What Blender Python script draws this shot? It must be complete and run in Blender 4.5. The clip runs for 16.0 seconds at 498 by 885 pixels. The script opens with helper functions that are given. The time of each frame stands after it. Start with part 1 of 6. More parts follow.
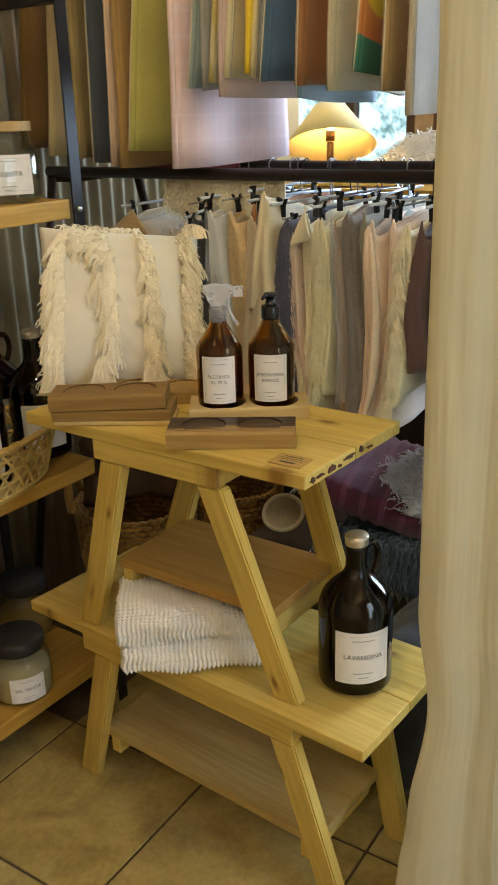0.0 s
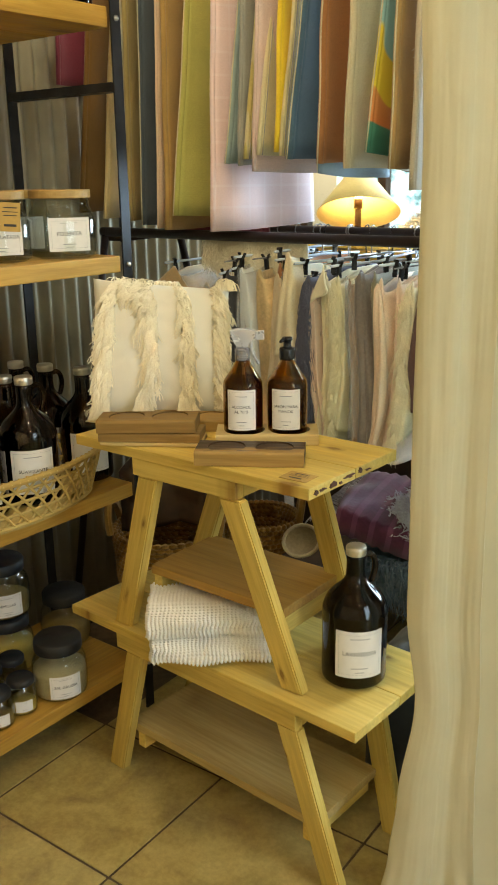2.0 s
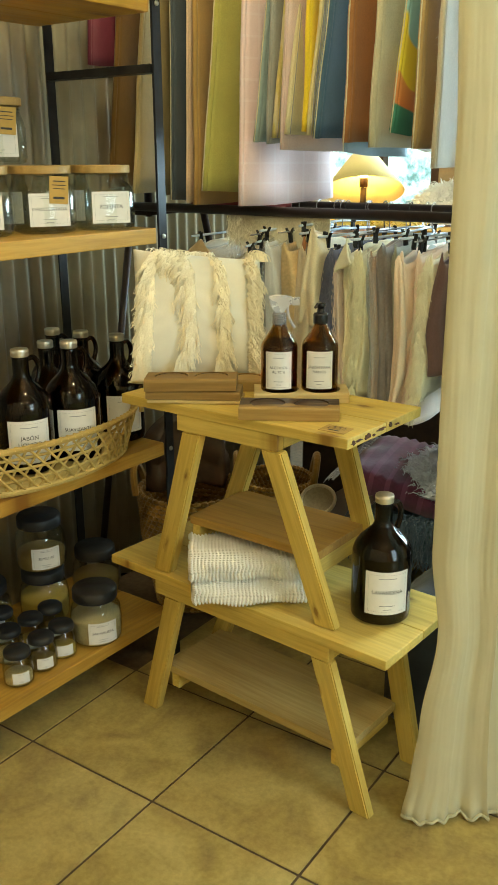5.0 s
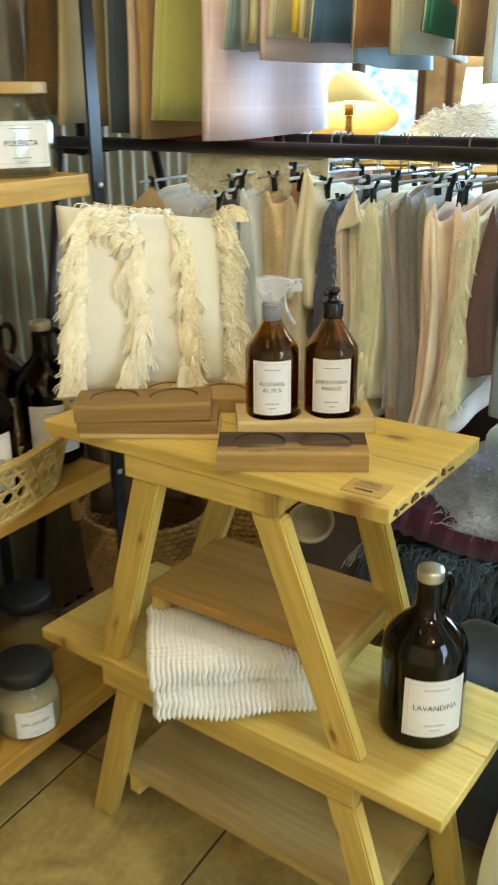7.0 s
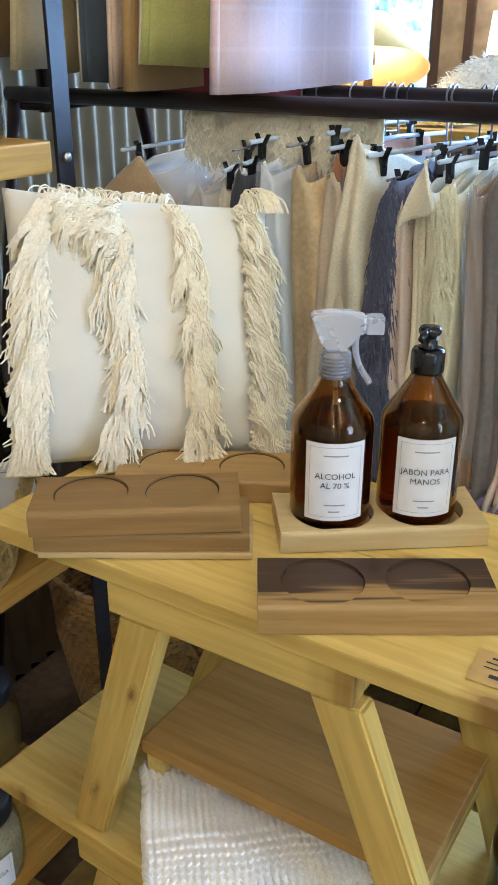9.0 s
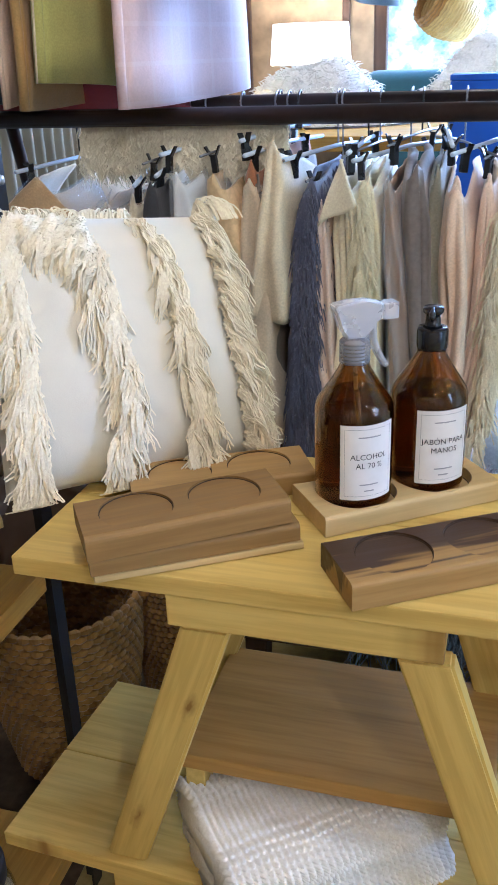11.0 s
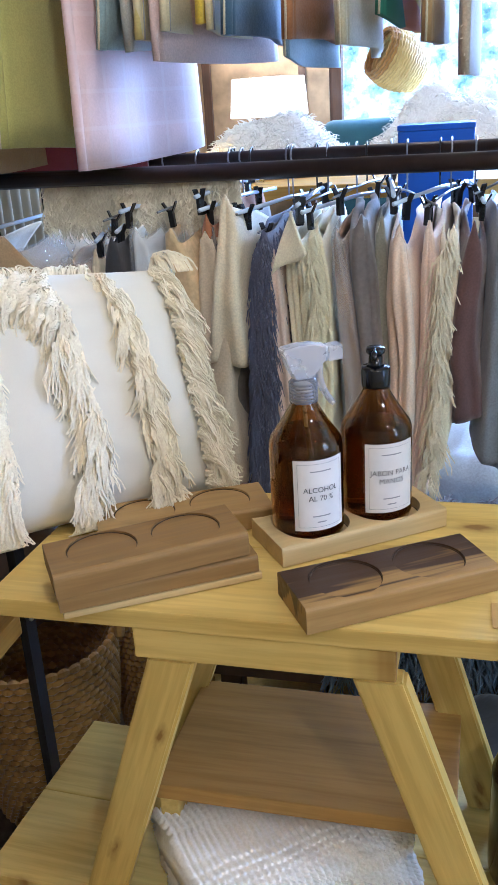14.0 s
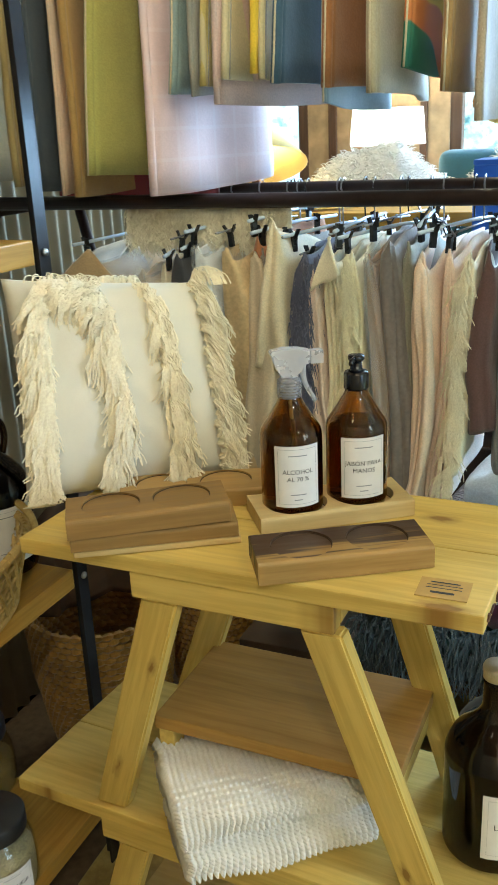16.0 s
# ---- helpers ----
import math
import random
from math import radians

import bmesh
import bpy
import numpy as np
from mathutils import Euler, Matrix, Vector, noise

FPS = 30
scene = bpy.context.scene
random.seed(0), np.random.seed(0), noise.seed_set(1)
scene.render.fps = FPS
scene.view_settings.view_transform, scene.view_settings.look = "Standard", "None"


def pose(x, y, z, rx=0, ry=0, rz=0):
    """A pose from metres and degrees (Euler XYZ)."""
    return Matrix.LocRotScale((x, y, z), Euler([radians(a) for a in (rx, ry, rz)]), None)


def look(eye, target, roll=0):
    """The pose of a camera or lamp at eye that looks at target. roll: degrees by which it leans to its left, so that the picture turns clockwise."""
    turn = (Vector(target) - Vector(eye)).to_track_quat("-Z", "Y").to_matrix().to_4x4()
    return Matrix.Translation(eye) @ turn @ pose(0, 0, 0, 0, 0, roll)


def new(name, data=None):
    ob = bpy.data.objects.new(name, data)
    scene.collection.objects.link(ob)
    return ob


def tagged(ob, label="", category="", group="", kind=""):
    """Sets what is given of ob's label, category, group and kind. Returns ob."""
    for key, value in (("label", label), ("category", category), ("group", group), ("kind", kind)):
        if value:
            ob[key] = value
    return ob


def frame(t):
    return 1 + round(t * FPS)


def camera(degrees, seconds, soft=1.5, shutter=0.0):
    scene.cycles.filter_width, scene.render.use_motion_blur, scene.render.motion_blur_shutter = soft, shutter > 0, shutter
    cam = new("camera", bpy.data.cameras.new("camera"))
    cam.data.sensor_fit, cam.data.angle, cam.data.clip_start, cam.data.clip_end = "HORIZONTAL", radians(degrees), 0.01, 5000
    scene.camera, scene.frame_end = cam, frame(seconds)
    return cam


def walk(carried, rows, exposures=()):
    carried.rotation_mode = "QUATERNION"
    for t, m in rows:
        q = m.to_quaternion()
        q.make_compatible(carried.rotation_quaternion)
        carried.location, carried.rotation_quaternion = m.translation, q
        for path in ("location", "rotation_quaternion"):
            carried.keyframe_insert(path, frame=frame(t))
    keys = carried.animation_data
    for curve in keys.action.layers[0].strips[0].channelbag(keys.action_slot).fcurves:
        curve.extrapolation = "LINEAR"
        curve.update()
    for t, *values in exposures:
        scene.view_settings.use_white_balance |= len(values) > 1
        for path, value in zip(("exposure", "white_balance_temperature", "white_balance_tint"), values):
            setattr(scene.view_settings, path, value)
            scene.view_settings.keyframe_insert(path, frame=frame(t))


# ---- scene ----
cam = camera(31.48, 16.0, 1.5, 0.5)
PATH = [
    (0, (0.07, 0.028, 1.277), (0.014, 1.902, 0.58), -1.7),
    (0.5, (0.129, -0.045, 1.277), (-0.034, 1.83, 0.602), -0.8),
    (1, (0.154, -0.094, 1.287), (-0.071, 1.788, 0.648), -0.3),
    (1.5, (0.15, -0.135, 1.289), (-0.065, 1.762, 0.692), -0.4),
    (2, (0.113, -0.203, 1.293), (-0.027, 1.709, 0.721), -0.8),
    (2.5, (0.057, -0.319, 1.283), (-0.006, 1.596, 0.71), -1.0),
    (3, (0.05, -0.399, 1.288), (-0.026, 1.517, 0.718), -0.9),
    (3.5, (0.021, -0.421, 1.291), (-0.033, 1.495, 0.72), -0.4),
    (4, (0.01, -0.419, 1.289), (-0.039, 1.495, 0.709), -0.1),
    (4.2, (-0.001, -0.422, 1.298), (-0.056, 1.489, 0.712), 0.0),
    (6.5, (0.042, 0.042, 1.263), (-0.104, 1.909, 0.561), -1.5),
    (7, (-0.048, 0.22, 1.264), (-0.045, 2.077, 0.52), -0.5),
    (7.5, (-0.128, 0.368, 1.241), (0.088, 2.208, 0.488), 0.0),
    (8, (-0.12, 0.507, 1.258), (0.047, 2.328, 0.448), -0.3),
    (8.5, (-0.092, 0.639, 1.249), (-0.078, 2.458, 0.419), 0.2),
    (10.8, (-0.316, 0.691, 1.233), (0.179, 2.452, 0.427), -1.9),
    (11, (-0.334, 0.678, 1.237), (0.197, 2.431, 0.433), -2.1),
    (11.5, (-0.347, 0.671, 1.238), (0.218, 2.413, 0.433), -2.3),
    (12, (-0.343, 0.656, 1.238), (0.221, 2.4, 0.435), -2.5),
    (12.5, (-0.336, 0.638, 1.245), (0.231, 2.389, 0.464), -3.1),
    (13, (-0.336, 0.62, 1.25), (0.226, 2.386, 0.5), -3.0),
    (13.5, (-0.329, 0.619, 1.256), (0.252, 2.387, 0.526), -3.8),
    (14, (-0.329, 0.625, 1.252), (0.263, 2.395, 0.534), -3.6),
    (14.5, (-0.332, 0.619, 1.252), (0.273, 2.387, 0.538), -3.9),
    (15, (-0.298, 0.589, 1.257), (0.222, 2.387, 0.552), -4.4),
    (15.5, (-0.242, 0.507, 1.253), (0.145, 2.348, 0.576), -3.5),
    (16, (-0.218, 0.423, 1.266), (0.079, 2.287, 0.605), -2.7),
]
walk(cam, [(t, look(eye, target, roll)) for t, eye, target, roll in PATH],
     [(0, -0.01, 6650, 13), (0.6, 0.27, 6600, 12), (1.2, 0.41, 6550, 10), (2, 0.34, 6750, 5), (2.5, 0.26, 6800, -2), (4, 0.27, 6950, -7), (6.5, 0.65, 6200, -1), (7.5, 0.61, 5550, 5), (8.5, 0.55, 5100, 11), (11, 0.58, 4800, 21), (12.5, 0.55, 4750, 21), (14, 0.54, 4700, 21), (14.5, 0.42, 4700, 21), (15, 0.41, 4850, 17), (15.5, 0.30, 5150, 9), (16, 0.49, 5550, 2)])

# ---- exposure, world and lights ----
world = bpy.data.worlds.new("world")
scene.world = world
world.use_nodes = True
_wn = world.node_tree
_sky = _wn.nodes.new("ShaderNodeTexSky")
_sky.sky_type = "NISHITA"
_sky.sun_disc = False
_sky.sun_elevation, _sky.sun_rotation = radians(35), radians(40)
_wn.nodes["Background"].inputs["Strength"].default_value = 0.12
_wn.links.new(_sky.outputs["Color"], _wn.nodes["Background"].inputs["Color"])

ROOM_ANGLE = -33.5
ROOM = Matrix.Translation((0.06, 1.89, 0)) @ pose(0, 0, 0, 0, 0, ROOM_ANGLE)


def rp(s, o, z=0.0):
    """A place of the room's own axes (along the rack, behind it, up) in the world."""
    return ROOM @ Vector((s, o, z))


def area_lamp(name, eye, target, size, power, colour):
    data = bpy.data.lights.new(name, "AREA")
    data.shape, data.size, data.size_y = "RECTANGLE", size[0], size[1]
    data.energy, data.color = power, colour
    ob = new(name, data)
    ob.matrix_world = look(eye, target)
    return ob


def point_lamp(name, place, power, colour, radius=0.04):
    data = bpy.data.lights.new(name, "POINT")
    data.energy, data.color, data.shadow_soft_size = power, colour, radius
    ob = new(name, data)
    ob.location = place
    return ob


WARM, COOL = (1.0, 0.888, 0.62), (0.60, 0.79, 1.0)
# spotlights of the shop's ceiling
for _x, _y, _w in ((-0.75, 0.25, 0.9), (-0.10, 1.02, 19), (0.75, -0.45, 17), (-0.25, -0.85, 31), (-0.65, 1.40, 0.9), (0.3, 2.9, 16)):
    point_lamp("ceiling_spot", (_x, _y, 2.52), _w, WARM, 0.05)
# daylight through the shop window behind the racks and through the door
area_lamp("window_daylight", rp(1.1, 2.55, 1.55), rp(0.2, 0.0, 0.7), (1.6, 1.3), 200, (0.57, 0.78, 1.0))
area_lamp("door_daylight", (2.2, -0.9, 1.5), (0.2, 1.3, 0.7), (0.9, 1.9), 38, COOL)

# ---- materials ----


def material(name):
    m = bpy.data.materials.new(name)
    m.use_nodes = True
    return m, m.node_tree, m.node_tree.nodes["Principled BSDF"]


def node(nt, kind, **inputs):
    nd = nt.nodes.new(kind)
    for key, value in inputs.items():
        nd.inputs[key.replace("_", " ")].default_value = value
    return nd


def ramp(nt, source, stops):
    nd = nt.nodes.new("ShaderNodeValToRGB")
    while len(nd.color_ramp.elements) < len(stops):
        nd.color_ramp.elements.new(0.5)
    for el, (at, colour) in zip(nd.color_ramp.elements, stops):
        el.position, el.color = at, (*colour, 1)
    nt.links.new(source, nd.inputs["Fac"])
    return nd.outputs["Color"]


def mixed(nt, fac, a, b, how="MIX"):
    nd = nt.nodes.new("ShaderNodeMix")
    nd.data_type, nd.blend_type = "RGBA", how
    for value, slot in ((fac, 0), (a, 6), (b, 7)):
        if isinstance(value, (int, float)):
            nd.inputs[slot].default_value = value
        elif isinstance(value, tuple):
            nd.inputs[slot].default_value = (*value, 1)
        else:
            nt.links.new(value, nd.inputs[slot])
    return nd.outputs[2]


def coords(nt, scale=(1, 1, 1), shift=True, kind="Object"):
    tc = nt.nodes.new("ShaderNodeTexCoord")
    mp = nt.nodes.new("ShaderNodeMapping")
    mp.inputs["Scale"].default_value = scale
    out = tc.outputs["Object" if kind == "grain" else kind]
    if shift:
        info = nt.nodes.new("ShaderNodeObjectInfo")
        mul = nt.nodes.new("ShaderNodeMath")
        mul.operation, mul.inputs[1].default_value = "MULTIPLY", 7.3
        add = nt.nodes.new("ShaderNodeVectorMath")
        nt.links.new(info.outputs["Random"], mul.inputs[0])
        nt.links.new(out, add.inputs[0])
        nt.links.new(mul.outputs[0], add.inputs[1])
        out = add.outputs[0]
    if kind == "grain":
        at_ = nt.nodes.new("ShaderNodeAttribute")
        at_.attribute_name = "grain"
        nt.links.new(at_.outputs["Vector"], add.inputs[0])
    nt.links.new(out, mp.inputs["Vector"])
    return mp.outputs["Vector"]


def noise_fac(nt, vec, scale, detail=4.0, rough=0.55, distortion=0.0):
    nd = node(nt, "ShaderNodeTexNoise", Scale=scale, Detail=detail, Roughness=rough, Distortion=distortion)
    nt.links.new(vec, nd.inputs["Vector"])
    return nd.outputs["Fac"]


def bump(nt, bsdf, height, strength=0.3, distance=0.002):
    nd = node(nt, "ShaderNodeBump", Strength=strength, Distance=distance)
    nt.links.new(height, nd.inputs["Height"])
    nt.links.new(nd.outputs["Normal"], bsdf.inputs["Normal"])


def wood(name, dark, mid, light, along="x", rough=0.5, knots=0.0, streak=None, source="Object"):
    m, nt, b = material(name)
    long_, cross = 1.6, 26.0
    sc = {"x": (long_, cross, cross), "y": (cross, long_, cross), "z": (cross, cross, long_)}[along]
    vec = coords(nt, sc, True, source)
    grain = noise_fac(nt, vec, 1.0, 6, 0.6, 0.6)
    fine = noise_fac(nt, vec, 5.0, 3, 0.6)
    broad = noise_fac(nt, coords(nt, tuple(0.25 * v for v in sc), True, source), 1.0, 3)
    colour = ramp(nt, grain, [(0.30, dark), (0.48, mid), (0.68, light)])
    colour = mixed(nt, 0.35, colour, ramp(nt, broad, [(0.35, tuple(0.72 * v for v in mid)), (0.65, tuple(min(1, 1.25 * v) for v in mid))]))
    colour = mixed(nt, 0.22, colour, ramp(nt, fine, [(0.4, tuple(0.7 * v for v in dark)), (0.6, light)]))
    if knots:
        vor = node(nt, "ShaderNodeTexVoronoi", Scale=knots)
        vor.feature = "F1"
        vor.voronoi_dimensions = "2D"
        sep, flat = nt.nodes.new("ShaderNodeSeparateXYZ"), nt.nodes.new("ShaderNodeCombineXYZ")
        nt.links.new(coords(nt, {"x": (0.36, 1, 1), "y": (1, 0.36, 1), "z": (1, 1, 0.36)}[along], True, source), sep.inputs[0])
        nt.links.new(sep.outputs["Y" if along == "x" else "X"], flat.inputs["X"])
        nt.links.new(sep.outputs[along.upper()], flat.inputs["Y"])
        kv = flat.outputs[0]
        nt.links.new(kv, vor.inputs["Vector"])
        rag = nt.nodes.new("ShaderNodeMath")
        rag.operation, rag.inputs[1].default_value = "MULTIPLY_ADD", 0.16
        nt.links.new(noise_fac(nt, kv, knots * 7.0, 3, 0.6), rag.inputs[0])
        nt.links.new(vor.outputs["Distance"], rag.inputs[2])
        k = ramp(nt, rag.outputs[0], [(0.105, (0.9, 0.9, 0.9)), (0.125, (0.45, 0.45, 0.45)), (0.175, (0, 0, 0))])
        colour = mixed(nt, k, colour, (0.50 * dark[0], 0.40 * dark[1], 0.40 * dark[2]))
    if streak:
        st = noise_fac(nt, coords(nt, (3.0, 24, 24)), 1.0, 3, 0.5, 0.9)
        sep = nt.nodes.new("ShaderNodeSeparateXYZ")
        nt.links.new(coords(nt, shift=False), sep.inputs[0])
        far = nt.nodes.new("ShaderNodeMath")
        far.operation, far.inputs[1].default_value = "MULTIPLY_ADD", 5.5
        nt.links.new(sep.outputs["Y"], far.inputs[0])
        nt.links.new(st, far.inputs[2])
        colour = mixed(nt, ramp(nt, far.outputs[0], [(0.46, (0, 0, 0)), (0.53, (0.92, 0.92, 0.92))]), colour, streak)
    nt.links.new(colour, b.inputs["Base Color"])
    nt.links.new(ramp(nt, fine, [(0.3, (rough - 0.1,) * 3), (0.7, (rough + 0.12,) * 3)]), b.inputs["Roughness"])
    b.inputs["Specular IOR Level"].default_value = 0.28
    bump(nt, b, grain, 0.25, 0.0015)
    return m


def cloth(name, colour, rough=0.9, weave=900.0, spread=0.16, stripe=None, soft=0.0, fuzz=0.3):
    m, nt, b = material(name)
    vec = coords(nt)
    big = noise_fac(nt, vec, 9.0, 3)
    small = noise_fac(nt, vec, weave * 0.35, 2)
    base = ramp(nt, big, [(0.3, tuple(v * (1 - spread) for v in colour)), (0.7, tuple(min(1, v * (1 + spread)) for v in colour))])
    base = mixed(nt, 0.25, base, ramp(nt, small, [(0.35, tuple(v * 0.62 for v in colour)), (0.65, tuple(min(1, v * 1.3) for v in colour))]))
    if stripe:
        axis, count, width, tint = stripe
        sep = nt.nodes.new("ShaderNodeSeparateXYZ")
        nt.links.new(coords(nt, shift=False), sep.inputs[0])
        for ax in axis:
            ml = nt.nodes.new("ShaderNodeMath"); ml.operation = "MULTIPLY"; ml.inputs[1].default_value = count
            fr = nt.nodes.new("ShaderNodeMath"); fr.operation = "FRACT"
            lt = nt.nodes.new("ShaderNodeMath"); lt.operation = "LESS_THAN"; lt.inputs[1].default_value = width
            nt.links.new(sep.outputs["XYZ".index(ax)], ml.inputs[0])
            nt.links.new(ml.outputs[0], fr.inputs[0])
            nt.links.new(fr.outputs[0], lt.inputs[0])
            mu = nt.nodes.new("ShaderNodeMath"); mu.operation = "MULTIPLY"; mu.inputs[1].default_value = 0.55
            nt.links.new(lt.outputs[0], mu.inputs[0])
            base = mixed(nt, mu.outputs[0], base, tint)
    nt.links.new(base, b.inputs["Base Color"])
    b.inputs["Roughness"].default_value = rough
    b.inputs["Sheen Weight"].default_value = fuzz
    b.inputs["Sheen Roughness"].default_value = 0.5
    if soft:
        b.inputs["Subsurface Weight"].default_value = soft
        b.inputs["Subsurface Radius"].default_value = (0.02, 0.015, 0.01)
    wrinkle = noise_fac(nt, vec, 38.0, 3)
    mixh = nt.nodes.new("ShaderNodeMath"); mixh.operation = "MULTIPLY_ADD"
    mixh.inputs[1].default_value = 0.25
    nt.links.new(small, mixh.inputs[0])
    nt.links.new(wrinkle, mixh.inputs[2])
    bump(nt, b, mixh.outputs[0], 0.35, 0.003)
    return m


def quiet_weave(m, amount):
    """Softens the thread contrast of a cloth."""
    for nd in m.node_tree.nodes:
        if nd.bl_idname == "ShaderNodeMix" and abs(nd.inputs[0].default_value - 0.25) < 1e-4:
            nd.inputs[0].default_value = amount
        if nd.bl_idname == "ShaderNodeBump":
            nd.inputs["Strength"].default_value *= 0.5


def plain(name, colour, rough=0.5, metal=0.0, spread=0.15, scale=30.0, coat=0.0, relief=0.1):
    m, nt, b = material(name)
    vec = coords(nt)
    n1 = noise_fac(nt, vec, scale, 4)
    n2 = noise_fac(nt, vec, scale * 9, 2)
    col = ramp(nt, n1, [(0.3, tuple(v * (1 - spread) for v in colour)), (0.7, tuple(min(1, v * (1 + spread)) for v in colour))])
    nt.links.new(col, b.inputs["Base Color"])
    nt.links.new(ramp(nt, n1, [(0.3, (max(0.02, rough - 0.07),) * 3), (0.7, (min(1, rough + 0.07),) * 3)]), b.inputs["Roughness"])
    b.inputs["Metallic"].default_value = metal
    b.inputs["Coat Weight"].default_value = coat
    if relief:
        bump(nt, b, n2, relief, 0.001)
    return m


def glass(name, colour, rough=0.02, ior=1.5):
    m, nt, b = material(name)
    b.inputs["Base Color"].default_value = (*colour, 1)
    b.inputs["Transmission Weight"].default_value = 1.0
    b.inputs["Roughness"].default_value = rough
    b.inputs["IOR"].default_value = ior
    return m


def thin_glass(name, tint):
    """Clear thin glass: light passes straight, gloss grows towards the rim."""
    m, nt, b = material(name)
    clear = nt.nodes.new("ShaderNodeBsdfTransparent")
    clear.inputs["Color"].default_value = (*tint, 1)
    gloss = nt.nodes.new("ShaderNodeBsdfGlossy")
    gloss.inputs["Roughness"].default_value = 0.03
    rim = nt.nodes.new("ShaderNodeLayerWeight")
    rim.inputs["Blend"].default_value = 0.5
    steep = nt.nodes.new("ShaderNodeMath")
    steep.operation, steep.inputs[1].default_value = "POWER", 3.0
    nt.links.new(rim.outputs["Facing"], steep.inputs[0])
    fres = nt.nodes.new("ShaderNodeMath")
    fres.operation, fres.inputs[1].default_value, fres.inputs[2].default_value = "MULTIPLY_ADD", 0.55, 0.05
    nt.links.new(steep.outputs[0], fres.inputs[0])
    both = nt.nodes.new("ShaderNodeMixShader")
    nt.links.new(fres.outputs[0], both.inputs[0])
    nt.links.new(clear.outputs[0], both.inputs[1])
    nt.links.new(gloss.outputs[0], both.inputs[2])
    nt.links.new(both.outputs[0], nt.nodes["Material Output"].inputs["Surface"])
    nt.nodes.remove(b)
    return m


def glow(name, colour, strength):
    m, nt, b = material(name)
    b.inputs["Base Color"].default_value = (*colour, 1)
    b.inputs["Emission Color"].default_value = (*colour, 1)
    b.inputs["Emission Strength"].default_value = strength
    b.inputs["Roughness"].default_value = 0.8
    return m


PINE = {a: wood("pine_" + a, (0.46, 0.300, 0.064), (0.64, 0.462, 0.112), (0.73, 0.570, 0.175), a, 0.5, 7.0) for a in "xyz"}
PINE_LEG = wood("pine_leg", (0.46, 0.300, 0.064), (0.64, 0.462, 0.112), (0.73, 0.570, 0.175), "z", 0.5, 11.0, None, "grain")
PINE_SHELF = wood("pine_shelf_brown", (0.27, 0.145, 0.030), (0.39, 0.222, 0.050), (0.47, 0.285, 0.078), "x", 0.65)
WORN_SHELF = wood("pine_shelf_pale", (0.42, 0.285, 0.085), (0.53, 0.390, 0.145), (0.60, 0.47, 0.22), "x", 0.65)
RACK_WOOD = wood("rack_shelf_wood", (0.38, 0.19, 0.03), (0.52, 0.29, 0.05), (0.62, 0.38, 0.08), "x", 0.45, 3.0)
WALNUT = wood("walnut_brown", (0.170, 0.092, 0.024), (0.255, 0.148, 0.043), (0.315, 0.195, 0.060), "x", 0.55)
MAPLE = wood("pale_maple", (0.43, 0.30, 0.11), (0.53, 0.39, 0.165), (0.60, 0.46, 0.21), "x", 0.45)
TAN_WOOD = wood("tan_wood", (0.36, 0.215, 0.065), (0.45, 0.285, 0.095), (0.51, 0.345, 0.13), "x", 0.5)
STREAKED = wood("streaked_rosewood", (0.22, 0.120, 0.034), (0.34, 0.205, 0.058), (0.43, 0.275, 0.090), "x", 0.40, 0.0, (0.040, 0.022, 0.016))
STEEL = plain("dark_steel", (0.035, 0.034, 0.036), 0.42, 0.6, 0.3, 25)
RAIL = plain("brown_black_pipe", (0.035, 0.022, 0.02), 0.38, 0.4, 0.25, 30)
HANGER_WIRE = plain("hanger_wire", (0.30, 0.30, 0.32), 0.35, 1.0)
ZINC = plain("zinc_bolt", (0.6, 0.6, 0.58), 0.35, 1.0)
ALU_CAP = plain("aluminium_cap", (0.72, 0.68, 0.58), 0.38, 0.9, 0.1, 60)
BLACK_PLASTIC = plain("black_plastic", (0.012, 0.012, 0.014), 0.3, 0, 0.2, 40, 0, 0.03)
BLACK_LID = plain("black_lid", (0.016, 0.016, 0.017), 0.5, 0, 0.25, 60, 0, 0.1)
AMBER = glass("amber_glass", (0.58, 0.33, 0.06), 0.015, 1.45)
AMBER_DARK = glass("dark_amber_glass", (0.065, 0.024, 0.012), 0.015, 1.45)
LIQUID = plain("dark_liquid", (0.012, 0.006, 0.004), 0.15, 0, 0.1, 20, 0, 0)
CLEAR = thin_glass("clear_glass", (0.93, 0.95, 0.93))
PAPER = plain("label_paper", (0.78, 0.76, 0.72), 0.75, 0, 0.04, 60, 0, 0.05)
INK = plain("label_ink", (0.03, 0.03, 0.03), 0.7, 0, 0.1, 60, 0, 0)
INK_SOFT = plain("label_ink_grey", (0.30, 0.30, 0.30), 0.7, 0, 0.1, 60, 0, 0)
KRAFT = plain("kraft_card", (0.48, 0.31, 0.085), 0.85, 0, 0.1, 90, 0, 0.1)
CURTAIN = cloth("curtain_linen", (0.53, 0.485, 0.31), 0.9, 2600, 0.05, None, 0.0, 0.2)
quiet_weave(CURTAIN, 0.07)
TOWEL = cloth("white_cotton_towel", (0.90, 0.87, 0.79), 0.95, 900, 0.04)
PILLOW = cloth("cushion_cotton", (0.74, 0.715, 0.61), 0.95, 2600, 0.02)
quiet_weave(PILLOW, 0.06)
YARN = cloth("cushion_yarn", (0.93, 0.83, 0.62), 0.95, 900, 0.10)
JUTE = cloth("jute_rope", (0.31, 0.160, 0.026), 0.95, 260, 0.45)
WICKER = wood("wicker_cane", (0.42, 0.27, 0.07), (0.58, 0.41, 0.13), (0.69, 0.53, 0.21), "x", 0.5)
